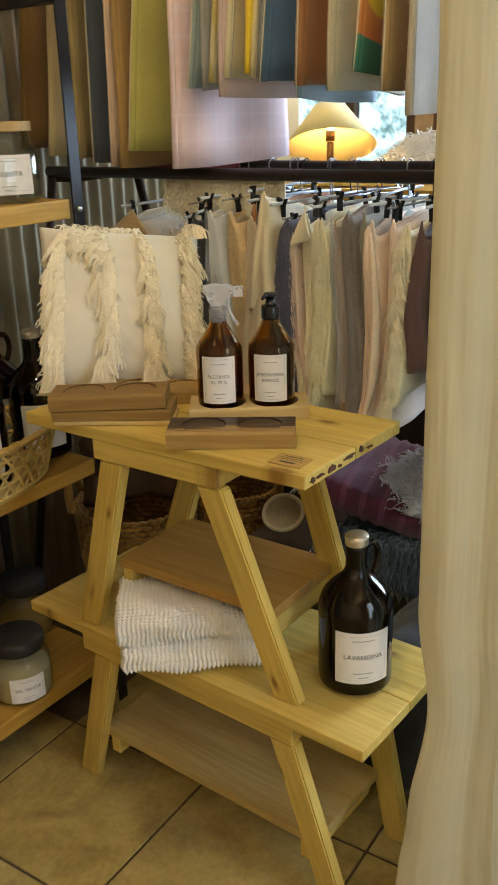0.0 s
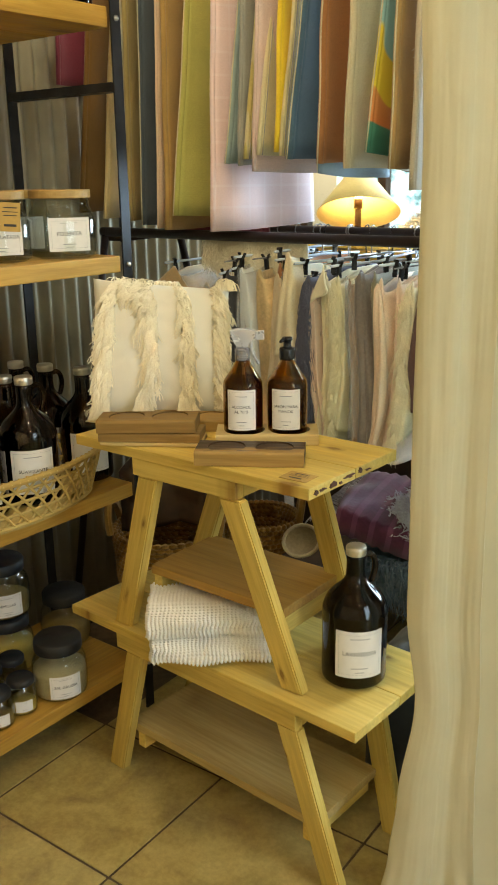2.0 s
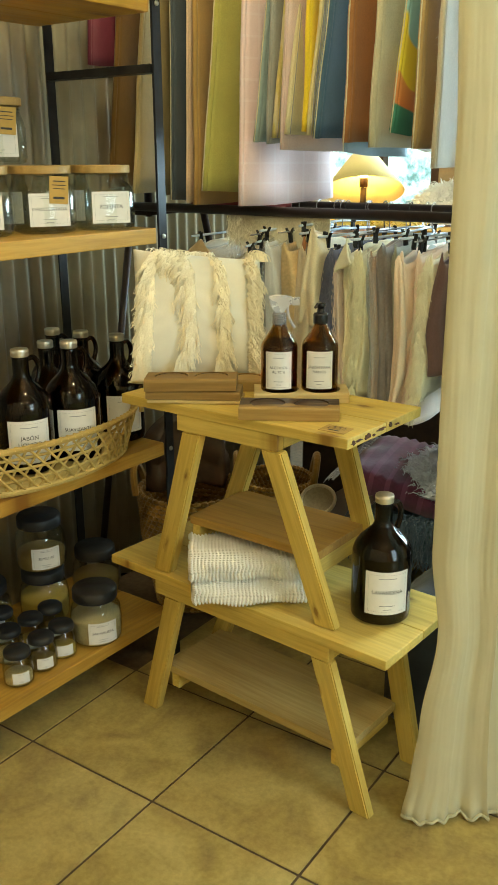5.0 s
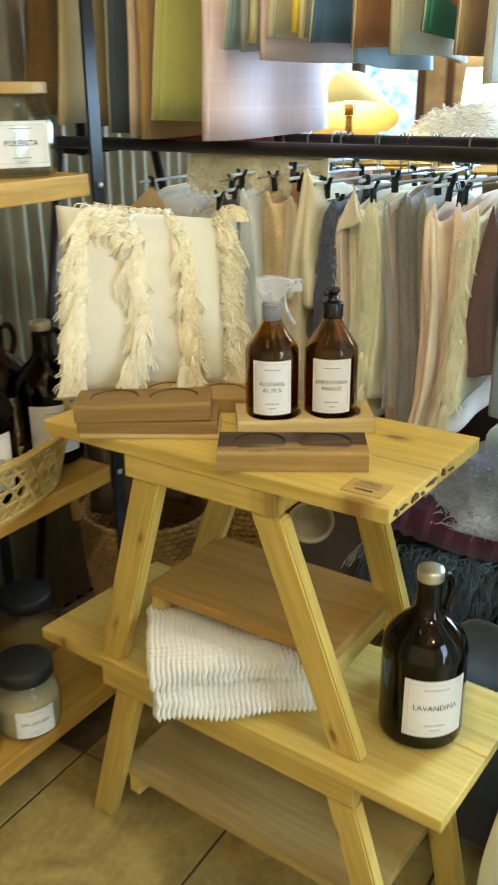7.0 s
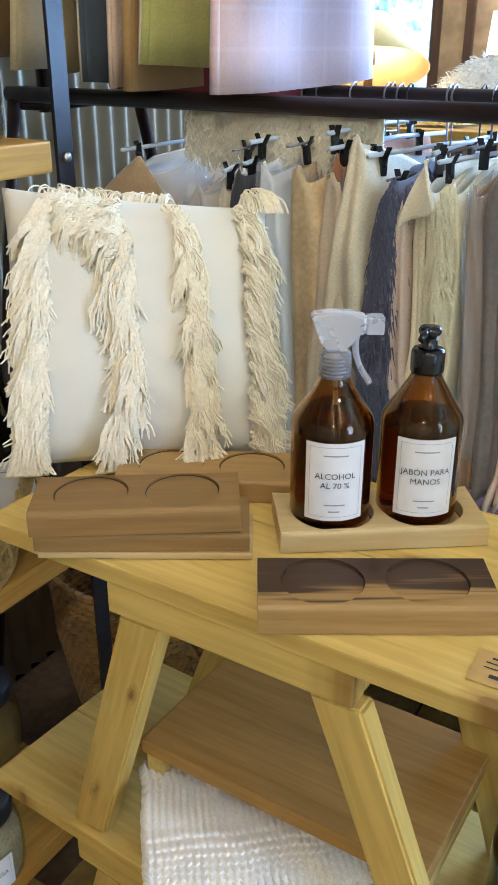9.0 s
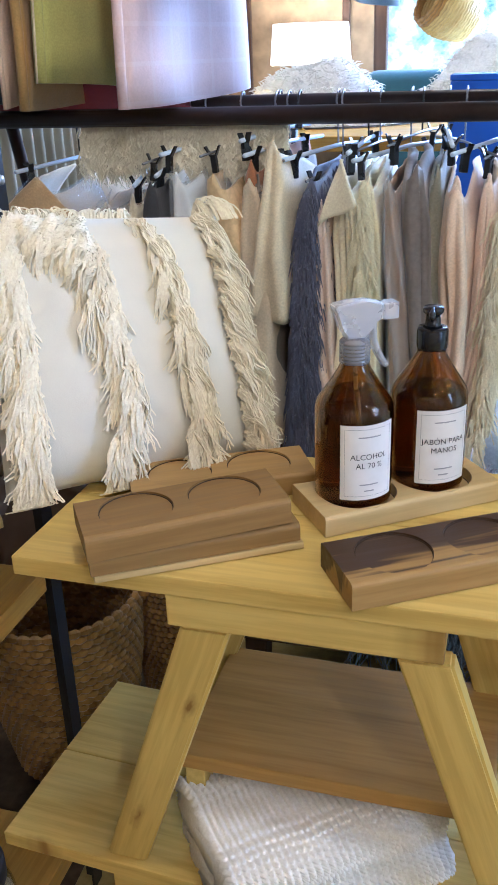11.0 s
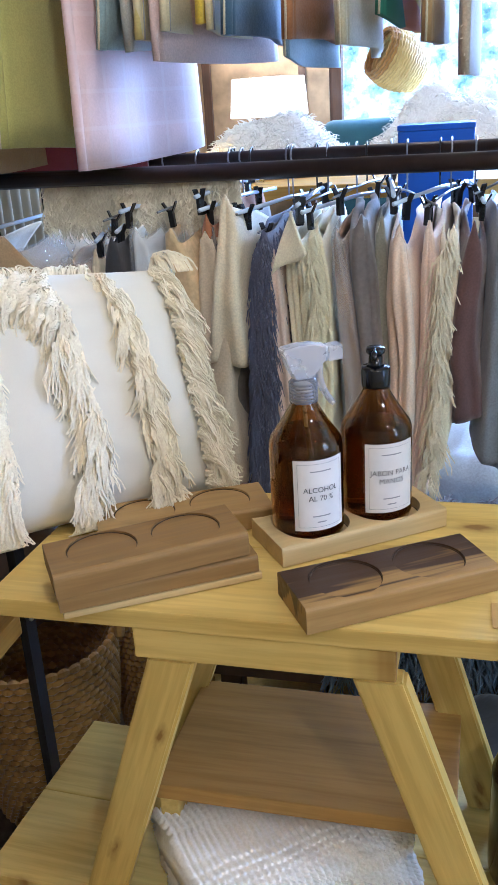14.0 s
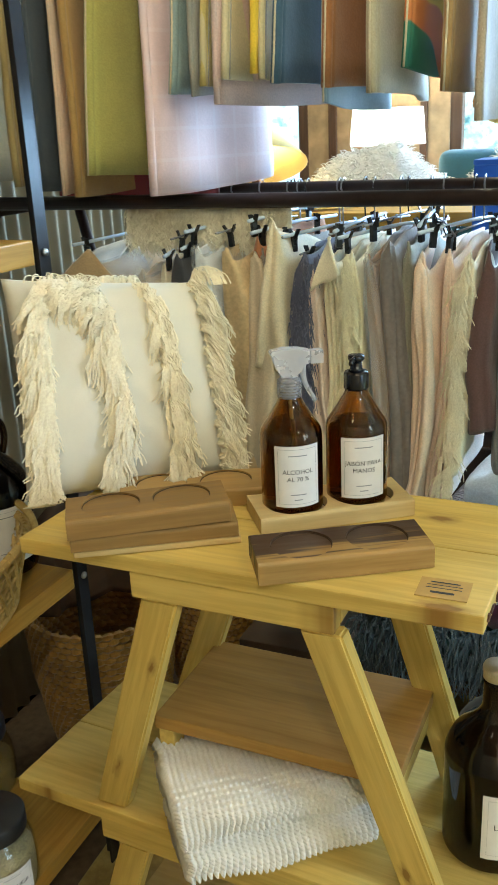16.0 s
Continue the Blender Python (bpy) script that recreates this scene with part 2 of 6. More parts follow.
GROUT = plain("grout", (0.115, 0.080, 0.048), 0.95, 0, 0.3, 60, 0, 0.3)
# near-black brown with the shade behind the rack put into it
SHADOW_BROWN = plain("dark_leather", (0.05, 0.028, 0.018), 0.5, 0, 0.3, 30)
SALT = plain("coarse_salt", (0.62, 0.50, 0.28), 0.8, 0, 0.3, 300, 0, 0.6)
GRAINS = plain("yellow_meal", (0.66, 0.47, 0.11), 0.85, 0, 0.3, 400, 0, 0.5)
SEEDS = plain("dark_seeds", (0.34, 0.21, 0.06), 0.7, 0, 0.5, 500, 0, 0.6)


def tile_material():
    m, nt, b = material("beige_ceramic_tile")
    vec = coords(nt)
    cloud = noise_fac(nt, vec, 7.0, 5, 0.6, 0.7)
    fine = noise_fac(nt, vec, 85.0, 5, 0.7)
    info = nt.nodes.new("ShaderNodeObjectInfo")
    col = ramp(nt, cloud, [(0.28, (0.21, 0.145, 0.045)), (0.5, (0.44, 0.345, 0.095)), (0.72, (0.64, 0.53, 0.19))])
    col = mixed(nt, 0.25, col, ramp(nt, fine, [(0.38, (0.19, 0.13, 0.04)), (0.62, (0.60, 0.48, 0.20))]))
    col = mixed(nt, 0.18, col, ramp(nt, info.outputs["Random"], [(0.0, (0.30, 0.19, 0.09)), (1.0, (0.55, 0.42, 0.24))]))
    nt.links.new(col, b.inputs["Base Color"])
    nt.links.new(ramp(nt, fine, [(0.3, (0.30,) * 3), (0.7, (0.46,) * 3)]), b.inputs["Roughness"])
    bump(nt, b, cloud, 0.2, 0.002)
    return m


TILE = tile_material()
CORRUGATED = plain("galvanised_sheet", (0.36, 0.31, 0.215), 0.5, 0.0, 0.22, 5, 0, 0.05)
PLASTER = plain("wall_plaster", (0.62, 0.50, 0.33), 0.9, 0, 0.1, 4, 0, 0.2)
CEILING = plain("ceiling_boards", (0.30, 0.19, 0.10), 0.8, 0, 0.2, 5)

# ---- building helpers ----


def part(name, bm, mat, parent=None, label="", m=None, smooth=False):
    me = bpy.data.meshes.new(name)
    bm.normal_update()
    bm.to_mesh(me)
    bm.free()
    for one in mat if isinstance(mat, (list, tuple)) else (mat,):
        me.materials.append(one)
    if smooth:
        me.polygons.foreach_set("use_smooth", [True] * len(me.polygons))
    ob = new(name, me)
    ob.parent = parent
    if m is not None:
        ob.matrix_basis = m
    return tagged(ob, label)


def thing(name, label, category, m=None, group="", kind=""):
    ob = new(name)
    ob.empty_display_size = 0.05
    if m is not None:
        ob.matrix_basis = m
    return tagged(ob, label, category, group, kind)


def box(x0, x1, y0, y1, z0, z1, bevel=0.0, seg=2, bm=None):
    own = bmesh.new()
    bmesh.ops.create_cube(own, size=1)
    for v in own.verts:
        v.co = Vector((x0 + (v.co.x + 0.5) * (x1 - x0), y0 + (v.co.y + 0.5) * (y1 - y0), z0 + (v.co.z + 0.5) * (z1 - z0)))
    if bevel:
        bmesh.ops.bevel(own, geom=own.edges[:], offset=bevel, segments=seg, affect="EDGES", profile=0.6)
    return merged(bm, own)


def merged(bm, own, m=None):
    """own added to bm (or returned as it is), moved by m."""
    if m is not None:
        own.transform(m)
    if bm is None:
        return own
    me = bpy.data.meshes.new("join")
    own.to_mesh(me)
    own.free()
    bm.from_mesh(me)
    bpy.data.meshes.remove(me)
    return bm


def prism(points, z0, z1, bevel=0.0):
    bm = bmesh.new()
    low = [bm.verts.new((x, y, z0)) for x, y in points]
    top = [bm.verts.new((x, y, z1)) for x, y in points]
    n = len(points)
    bm.faces.new(low[::-1])
    bm.faces.new(top)
    for i in range(n):
        bm.faces.new((low[i], low[(i + 1) % n], top[(i + 1) % n], top[i]))
    if bevel:
        bmesh.ops.bevel(bm, geom=bm.edges[:], offset=bevel, segments=2, affect="EDGES", profile=0.6)
    return bm


def lathe(profile, seg=40, close=False):
    """A turned body from (radius, height) pairs."""
    bm = bmesh.new()
    rings = []
    for r, z in profile:
        if r < 1e-6:
            rings.append([bm.verts.new((0, 0, z))])
        else:
            rings.append([bm.verts.new((r * math.cos(2 * math.pi * k / seg), r * math.sin(2 * math.pi * k / seg), z)) for k in range(seg)])
    pairs = list(zip(rings, rings[1:])) + ([(rings[-1], rings[0])] if close else [])
    for a, b in pairs:
        for k in range(seg):
            q = [a[k % len(a)], a[(k + 1) % len(a)], b[(k + 1) % len(b)], b[k % len(b)]]
            q = [v for i, v in enumerate(q) if v not in q[:i]]
            if len(q) > 2:
                bm.faces.new(q)
    return bm


def tube(points, radius, seg=8, cap=True, bm=None, closed=False):
    own = bmesh.new()
    pts = [Vector(p) for p in points]
    n = len(pts)
    rad = radius if isinstance(radius, (list, tuple)) else [radius] * n
    rings, up = [], None
    for i, p in enumerate(pts):
        a = pts[(i - 1) % n] if closed else pts[max(i - 1, 0)]
        b = pts[(i + 1) % n] if closed else pts[min(i + 1, n - 1)]
        d = (b - a).normalized()
        if up is None:
            up = d.orthogonal().normalized()
        up = (up - d * up.dot(d)).normalized()
        side = d.cross(up)
        rings.append([own.verts.new(p + rad[i] * (math.cos(2 * math.pi * k / seg) * up + math.sin(2 * math.pi * k / seg) * side)) for k in range(seg)])
    for a, b in list(zip(rings, rings[1:])) + ([(rings[-1], rings[0])] if closed else []):
        for k in range(seg):
            own.faces.new((a[k], a[(k + 1) % seg], b[(k + 1) % seg], b[k]))
    if cap and not closed:
        own.faces.new(rings[0][::-1])
        own.faces.new(rings[-1])
    return merged(bm, own)


def sheet(nu, nv, place, thick=0.004, bm=None):
    """A thick sheet over place(u, v), u and v from 0 to 1."""
    own = bmesh.new()
    grid = [[Vector(place(i / nu, j / nv)) for j in range(nv + 1)] for i in range(nu + 1)]
    front, back = [], []
    for i in range(nu + 1):
        f, bk = [], []
        for j in range(nv + 1):
            du = grid[min(i + 1, nu)][j] - grid[max(i - 1, 0)][j]
            dv = grid[i][min(j + 1, nv)] - grid[i][max(j - 1, 0)]
            nrm = du.cross(dv)
            nrm = nrm.normalized() if nrm.length > 1e-9 else Vector((0, 0, 1))
            f.append(own.verts.new(grid[i][j] + nrm * thick / 2))
            bk.append(own.verts.new(grid[i][j] - nrm * thick / 2))
        front.append(f)
        back.append(bk)
    for i in range(nu):
        for j in range(nv):
            own.faces.new((front[i][j], front[i + 1][j], front[i + 1][j + 1], front[i][j + 1]))
            own.faces.new((back[i][j], back[i][j + 1], back[i + 1][j + 1], back[i + 1][j]))
    for i in range(nu):
        own.faces.new((front[i][0], back[i][0], back[i + 1][0], front[i + 1][0]))
        own.faces.new((front[i][nv], front[i + 1][nv], back[i + 1][nv], back[i][nv]))
    for j in range(nv):
        own.faces.new((front[0][j], front[0][j + 1], back[0][j + 1], back[0][j]))
        own.faces.new((front[nu][j], back[nu][j], back[nu][j + 1], front[nu][j + 1]))
    return merged(bm, own)


def letters(text, size):
    """Flat lettering, centred, in the x-y plane."""
    cu = bpy.data.curves.new("lettering", "FONT")
    cu.body, cu.size, cu.align_x, cu.align_y = text, size, "CENTER", "CENTER"
    cu.resolution_u = 3
    ob = bpy.data.objects.new("lettering", cu)
    scene.collection.objects.link(ob)
    bpy.context.view_layer.update()
    me = bpy.data.meshes.new_from_object(ob.evaluated_get(bpy.context.evaluated_depsgraph_get()))
    bpy.data.objects.remove(ob)
    bm = bmesh.new()
    bm.from_mesh(me)
    bpy.data.meshes.remove(me)
    return bm


def bar(x0, x1, y0, y1, bm=None):
    own = bmesh.new()
    n = max(1, int((x1 - x0) / 0.002))
    low = [own.verts.new((x0 + (x1 - x0) * i / n, y0, 0)) for i in range(n + 1)]
    top = [own.verts.new((x0 + (x1 - x0) * i / n, y1, 0)) for i in range(n + 1)]
    for i in range(n):
        own.faces.new((low[i], low[i + 1], top[i + 1], top[i]))
    return merged(bm, own)


def wrapped(bm, radius, z):
    """Bends flat x-y work round an upright cylinder; its middle faces -y."""
    for v in bm.verts:
        a = v.co.x / radius
        v.co = Vector((radius * math.sin(a), -radius * math.cos(a), z + v.co.y))
    return bm


def laid(bm, y, z):
    for v in bm.verts:
        v.co = Vector((v.co.x, y, z + v.co.y))
    return bm


def label_parts(parent, lines, w, h, radius, z, size, flat_y=None, thin=True):
    """A paper label with its frame line and lettering, z at its middle."""
    def set_on(bm, lift):
        return laid(bm, flat_y - lift, z) if flat_y is not None else wrapped(bm, radius + lift, z)
    ob = part("label", set_on(bar(-w / 2, w / 2, -h / 2, h / 2), 0.0006), PAPER, parent, "white paper label with black lettering", None, True)
    e = 0.0035 * w / 0.05
    if thin:
        fr = bmesh.new()
        t = 0.0003
        for x0, x1, y0, y1 in ((-w / 2 + e, w / 2 - e, h / 2 - e - t, h / 2 - e), (-w / 2 + e, w / 2 - e, -h / 2 + e, -h / 2 + e + t),
                               (-w / 2 + e, -w / 2 + e + t, -h / 2 + e, h / 2 - e), (w / 2 - e - t, w / 2 - e, -h / 2 + e, h / 2 - e)):
            bar(x0, x1, y0, y1, fr)
        part("frame_line", set_on(fr, 0.0009), INK_SOFT, ob)
    for wide, y0 in ((0.2, 0.335), (0.17, -0.30), (0.09, -0.385)):
        part("small_print", set_on(bar(-w * wide, w * wide, h * y0, h * (y0 + 0.016)), 0.0009), INK_SOFT, ob)
    txt = bmesh.new()
    for i, line in enumerate(lines):
        one = letters(line, size)
        one.transform(Matrix.Translation((0, ((len(lines) - 1) / 2 - i) * size * 1.15 + 0.02 * h, 0)))
        merged(txt, one)
    part("lettering", set_on(txt, 0.0010), INK, ob)
    return ob


def spline(points, n):
    """Points along a smooth curve through the given ones."""
    pts = [Vector(p) for p in points]
    out = []
    for i in range(len(pts) - 1):
        p0, p1, p2, p3 = pts[max(i - 1, 0)], pts[i], pts[i + 1], pts[min(i + 2, len(pts) - 1)]
        for k in range(n):
            t = k / n
            out.append(0.5 * (2 * p1 + (p2 - p0) * t + (2 * p0 - 5 * p1 + 4 * p2 - p3) * t * t + (3 * p1 - p0 - 3 * p2 + p3) * t ** 3))
    return out + [pts[-1]]


def wob(x, y, z=0.0):
    return noise.noise(Vector((x, y, z)))

# ---- the setting ----
LEFT, RIGHT, BACK, FRONT, TOP = -0.68, 3.5, 2.6, -3.4, 2.75
DEEP_LEFT, TURN = -2.0, 0.95

floor = part("floor", prism([(LEFT, FRONT), (RIGHT, FRONT), (RIGHT, BACK), (DEEP_LEFT, BACK), (DEEP_LEFT, TURN), (LEFT, TURN)], -0.05, -0.004), GROUT, None, "", ROOM)
tagged(floor, "beige mottled ceramic tile floor with dark grout joints", "floor", "", "structure")


def corrugated_wall():
    pitch, amp, n = 0.047, 0.0095, 12
    steps = int((TURN - FRONT) / pitch * n)
    bm = bmesh.new()
    rows = [[], []]
    for i in range(steps + 1):
        o = FRONT + i * pitch / n
        x = LEFT + amp * math.cos(2 * math.pi * i / n)
        for k, z in enumerate((0.0, TOP)):
            rows[k].append((bm.verts.new((x, o, z)), bm.verts.new((x - 0.02, o, z))))
    for i in range(steps):
        (a, a2), (b, b2) = rows[0][i], rows[0][i + 1]
        (c, c2), (d, d2) = rows[1][i], rows[1][i + 1]
        bm.faces.new((a, c, d, b))
        bm.faces.new((a2, b2, d2, c2))
        bm.faces.new((a, b, b2, a2))
        bm.faces.new((c, c2, d2, d))
    ob = part("wall_left", bm, CORRUGATED, None, "", ROOM, True)
    tagged(ob, "corrugated galvanised metal sheet wall", "wall", "", "structure")


corrugated_wall()
tagged(part("wall_right", box(RIGHT, RIGHT + 0.12, FRONT, BACK, 0, TOP), PLASTER, None, "", ROOM), "plain warm plaster wall", "wall", "", "structure")
tagged(part("wall_front", box(LEFT, RIGHT, FRONT - 0.12, FRONT, 0, TOP), PLASTER, None, "", ROOM), "plain warm plaster wall", "wall", "", "structure")
tagged(part("wall_recess", box(DEEP_LEFT - 0.12, DEEP_LEFT, TURN - 0.12, BACK, 0, TOP, bm=box(DEEP_LEFT, LEFT - 0.021, TURN - 0.12, TURN, 0, TOP)), PLASTER, None, "", ROOM), "plain warm plaster wall of the recess", "wall", "", "structure")
tagged(part("ceiling", box(DEEP_LEFT, RIGHT, FRONT, BACK, TOP + 0.002, TOP + 0.1), CEILING, None, "", ROOM), "dark wooden board ceiling", "ceiling", "", "structure")

# back wall with the shop window
W0, W1, WZ0, WZ1 = -0.23, 2.3, 0.75, 2.35
V0, V1 = -1.75, -0.865
bw = box(V1, W0, BACK, BACK + 0.12, 0, TOP)
box(DEEP_LEFT, V0, BACK, BACK + 0.12, 0, TOP, bm=bw)
for _a, _b in ((V0, V1), (W0, W1)):
    box(_a, _b, BACK, BACK + 0.12, 0, WZ0, bm=bw)
    box(_a, _b, BACK, BACK + 0.12, WZ1, TOP, bm=bw)
box(W1, RIGHT, BACK, BACK + 0.12, 0, TOP, bm=bw)
TAN_WALL = plain("tan_wall_panel", (0.40, 0.27, 0.14), 0.8, 0, 0.3, 12, 0, 0.3)
tagged(part("wall_back", bw, TAN_WALL, None, "", ROOM), "tan plaster wall with shop windows", "wall", "", "structure")
DARK_WOOD = wood("dark_window_wood", (0.05, 0.024, 0.012), (0.085, 0.042, 0.02), (0.12, 0.06, 0.03), "z", 0.45)


def window(name, s0, s1, mullions):
    win = thing(name, "dark wooden shop window with bright daylight outside", "window", ROOM, "", "structure")
    for x in (s0, *mullions, s1 - 0.05):
        part("window_frame", box(x, x + 0.05, BACK + 0.01, BACK + 0.07, WZ0, WZ1, 0.003), DARK_WOOD, win)
    for z in (WZ0, WZ1 - 0.05):
        part("window_frame", box(s0 + 0.051, s1 - 0.051, BACK + 0.012, BACK + 0.068, z, z + 0.05, 0.003), DARK_WOOD, win)
    pane = part("pane", box(s0 + 0.05, s1 - 0.05, BACK + 0.035, BACK + 0.039, WZ0 + 0.05, WZ1 - 0.05), CLEAR, win)
    pane.visible_shadow = False


window("window_1", W0, W1, (0.57, 1.45))
window("window_2", V0, V1, (-1.25,))
for _s, _w in ((-0.762, 0.035), (-0.352, 0.03)):
    tagged(part("trim", box(_s, _s + _w, BACK - 0.022, BACK - 0.001, 0.0, WZ1, 0.002), DARK_WOOD, None, "", ROOM), "dark brown wooden upright on the back wall", "trim", "", "structure")


def outdoors():
    m, nt, b = material("bright_outdoors")
    vec = coords(nt, (1, 1, 1), False)
    leaf = noise_fac(nt, vec, 9.0, 6, 0.65)
    tone = ramp(nt, leaf, [(0.34, (0.10, 0.24, 0.26)), (0.44, (0.42, 0.66, 0.76)), (0.53, (0.80, 0.93, 1.0))])
    b.inputs["Base Color"].default_value = (0, 0, 0, 1)
    nt.links.new(tone, b.inputs["Emission Color"])
    b.inputs["Emission Strength"].default_value = 1.7
    ob = part("backdrop", box(-2.5, 4.5, BACK + 1.6, BACK + 1.65, -0.5, 3.6), m, None, "", ROOM)
    tagged(ob, "bright daylight street greenery outside the windows", "backdrop", "", "structure")


outdoors()

# ---- the two stacked benches ----


def leaning_leg(x_top, z_top, x_foot, z_foot, y0, y1, width, splay=0.0):
    """A splayed leg, cut level at both ends; its grain runs along it."""
    bm = bmesh.new()
    w = width / 2
    vs = []
    for x, z, dy in ((x_foot, z_foot, splay), (x_top, z_top, 0.0)):
        vs.append([bm.verts.new((x + dx, y + dy, z)) for dx, y in ((-w, y0), (w, y0), (w, y1), (-w, y1))])
    bm.faces.new(vs[0][::-1])
    bm.faces.new(vs[1])
    for k in range(4):
        bm.faces.new((vs[0][k], vs[0][(k + 1) % 4], vs[1][(k + 1) % 4], vs[1][k]))
    bmesh.ops.bevel(bm, geom=bm.edges[:], offset=0.0028, segments=2, affect="EDGES")
    grain = bm.verts.layers.float_vector.new("grain")
    for v in bm.verts:
        t = (v.co.z - z_foot) / (z_top - z_foot)
        v[grain] = Vector((v.co.x - x_foot - (x_top - x_foot) * t + x_foot, v.co.y - splay * (1 - t), v.co.z))
    return bm


PLANK, APRON = 0.020, 0.034


def bench(name, label, m, boards, h, depth, legs, foot_z, splay, shelf, apron, low_rail):
    """boards: outlines of the planks; legs: the middle of left and right leg at top and foot; splay: how far the front feet stand back; shelf: x0, x1, y0, y1, z."""
    b = thing(name, label, "bench", m)
    for pts in boards:
        part("plank", prism(pts, h - PLANK, h, 0.0022), PINE["x"], b)
    a0, a1 = apron
    top, low = h - PLANK - 0.0005, h - PLANK - APRON
    part("apron", box(a0, a1, 0.003, 0.026, low, top, 0.002), PINE["x"], b)
    part("apron", box(a0, a1, depth - 0.026, depth - 0.003, low, top, 0.002), PINE["x"], b)
    for a in (a0, a1 - 0.0255):
        part("cross_bar", box(a + 0.001, a + 0.0255, 0.0265, depth - 0.0265, low + 0.001, top, 0.002), PINE["y"], b)
    for x_top, x_foot in legs:
        part("leg", leaning_leg(x_top, low - 0.0005, x_foot, foot_z, 0.004, 0.028, 0.047, splay), PINE_LEG, b)
        part("leg", leaning_leg(x_top, low - 0.0005, x_foot, foot_z, depth - 0.028, depth - 0.004, 0.047, 0.0), PINE_LEG, b)
    x0, x1, y0, y1, z = shelf
    part("shelf_board", box(x0, x1, y0, y1, z - 0.019, z, 0.002), PINE_SHELF if name == "stool" else WORN_SHELF, b, "darker brown wooden shelf board" if name == "stool" else "worn pale wooden shelf board")
    for xa in low_rail:
        part("stretcher", box(xa - 0.011, xa + 0.011, y0 + 0.004, depth - 0.029, z - 0.058, z - 0.0195, 0.002), PINE["y"], b)
    return b


LOWER = Matrix.Translation((-0.1065, 1.2830, 0)) @ pose(0, 0, 0, 0, 0, -36.5)
UPPER = Matrix.Translation((-0.1165, 1.2655, 0)) @ pose(0, 0, 0, 0, 0, -33.9)
LOW_TOP, HIGH_TOP = 0.414, 0.8225
bench("low_bench", "long light pine bench with splayed legs and a lower shelf", LOWER,
      [[(-0.368, 0.0), (0.368, 0.0), (0.368, 0.141), (-0.366, 0.141)], [(-0.366, 0.1425), (0.368, 0.1425), (0.366, 0.285), (-0.362, 0.285)]],
      LOW_TOP, 0.285, ((-0.178, -0.314), (0.219, 0.294)), 0.0, 0.046, (-0.262, 0.252, 0.056, 0.262, 0.142), (-0.229, 0.240), (-0.232, 0.226))
bench("stool", "light pine stool with splayed legs standing on the long bench", UPPER,
      [[(-0.273, 0.0), (0.273, 0.0), (0.277, 0.134), (-0.269, 0.134)], [(-0.269, 0.1355), (0.277, 0.1355), (0.281, 0.270), (-0.264, 0.270)]],
      HIGH_TOP, 0.270, ((-0.089, -0.213), (0.105, 0.2125)), LOW_TOP + 0.001, 0.034, (-0.150, 0.176, 0.066, 0.258, 0.556), (-0.124, 0.121), (-0.136, 0.160))

BARK = plain("dark_bark", (0.085, 0.035, 0.018), 0.85, 0, 0.4, 120, 0, 0.5)
_rng = random.Random(3)
for _k, (_t, _l, _h) in enumerate(((0.07, 0.006, 0.010), (0.14, 0.010, 0.005), (0.25, 0.008, 0.012), (0.33, 0.004, 0.005), (0.42, 0.014, 0.006), (0.55, 0.006, 0.010), (0.64, 0.009, 0.004))):
    _x, _y = 0.273 + 0.008 * _t, 0.270 * _t
    _n = 13
    _pts = []
    for _q in range(_n):
        _a = 2 * math.pi * _q / _n
        _r = 1 + _rng.uniform(-0.4, 0.4)
        _pts.append((_l * _r * math.cos(_a), _h * 0.42 * _r * math.sin(_a)))
    _bm = prism(_pts, -0.0018, 0.0018)
    _bm.transform(Matrix.Rotation(radians(90), 4, "X"))
    part("bark_patch", _bm, BARK, bpy.data.objects["stool"], "dark bark left on the edge", Matrix.Translation((_x, _y, HIGH_TOP - 0.011 + _rng.uniform(-0.003, 0.004))) @ pose(0, 0, 0, 0, 0, 88.3))

# ---- on the stool ----


WELL_LINE = plain("dark_well_ring", (0.05, 0.028, 0.014), 0.8, 0, 0.3, 200, 0, 0.1)


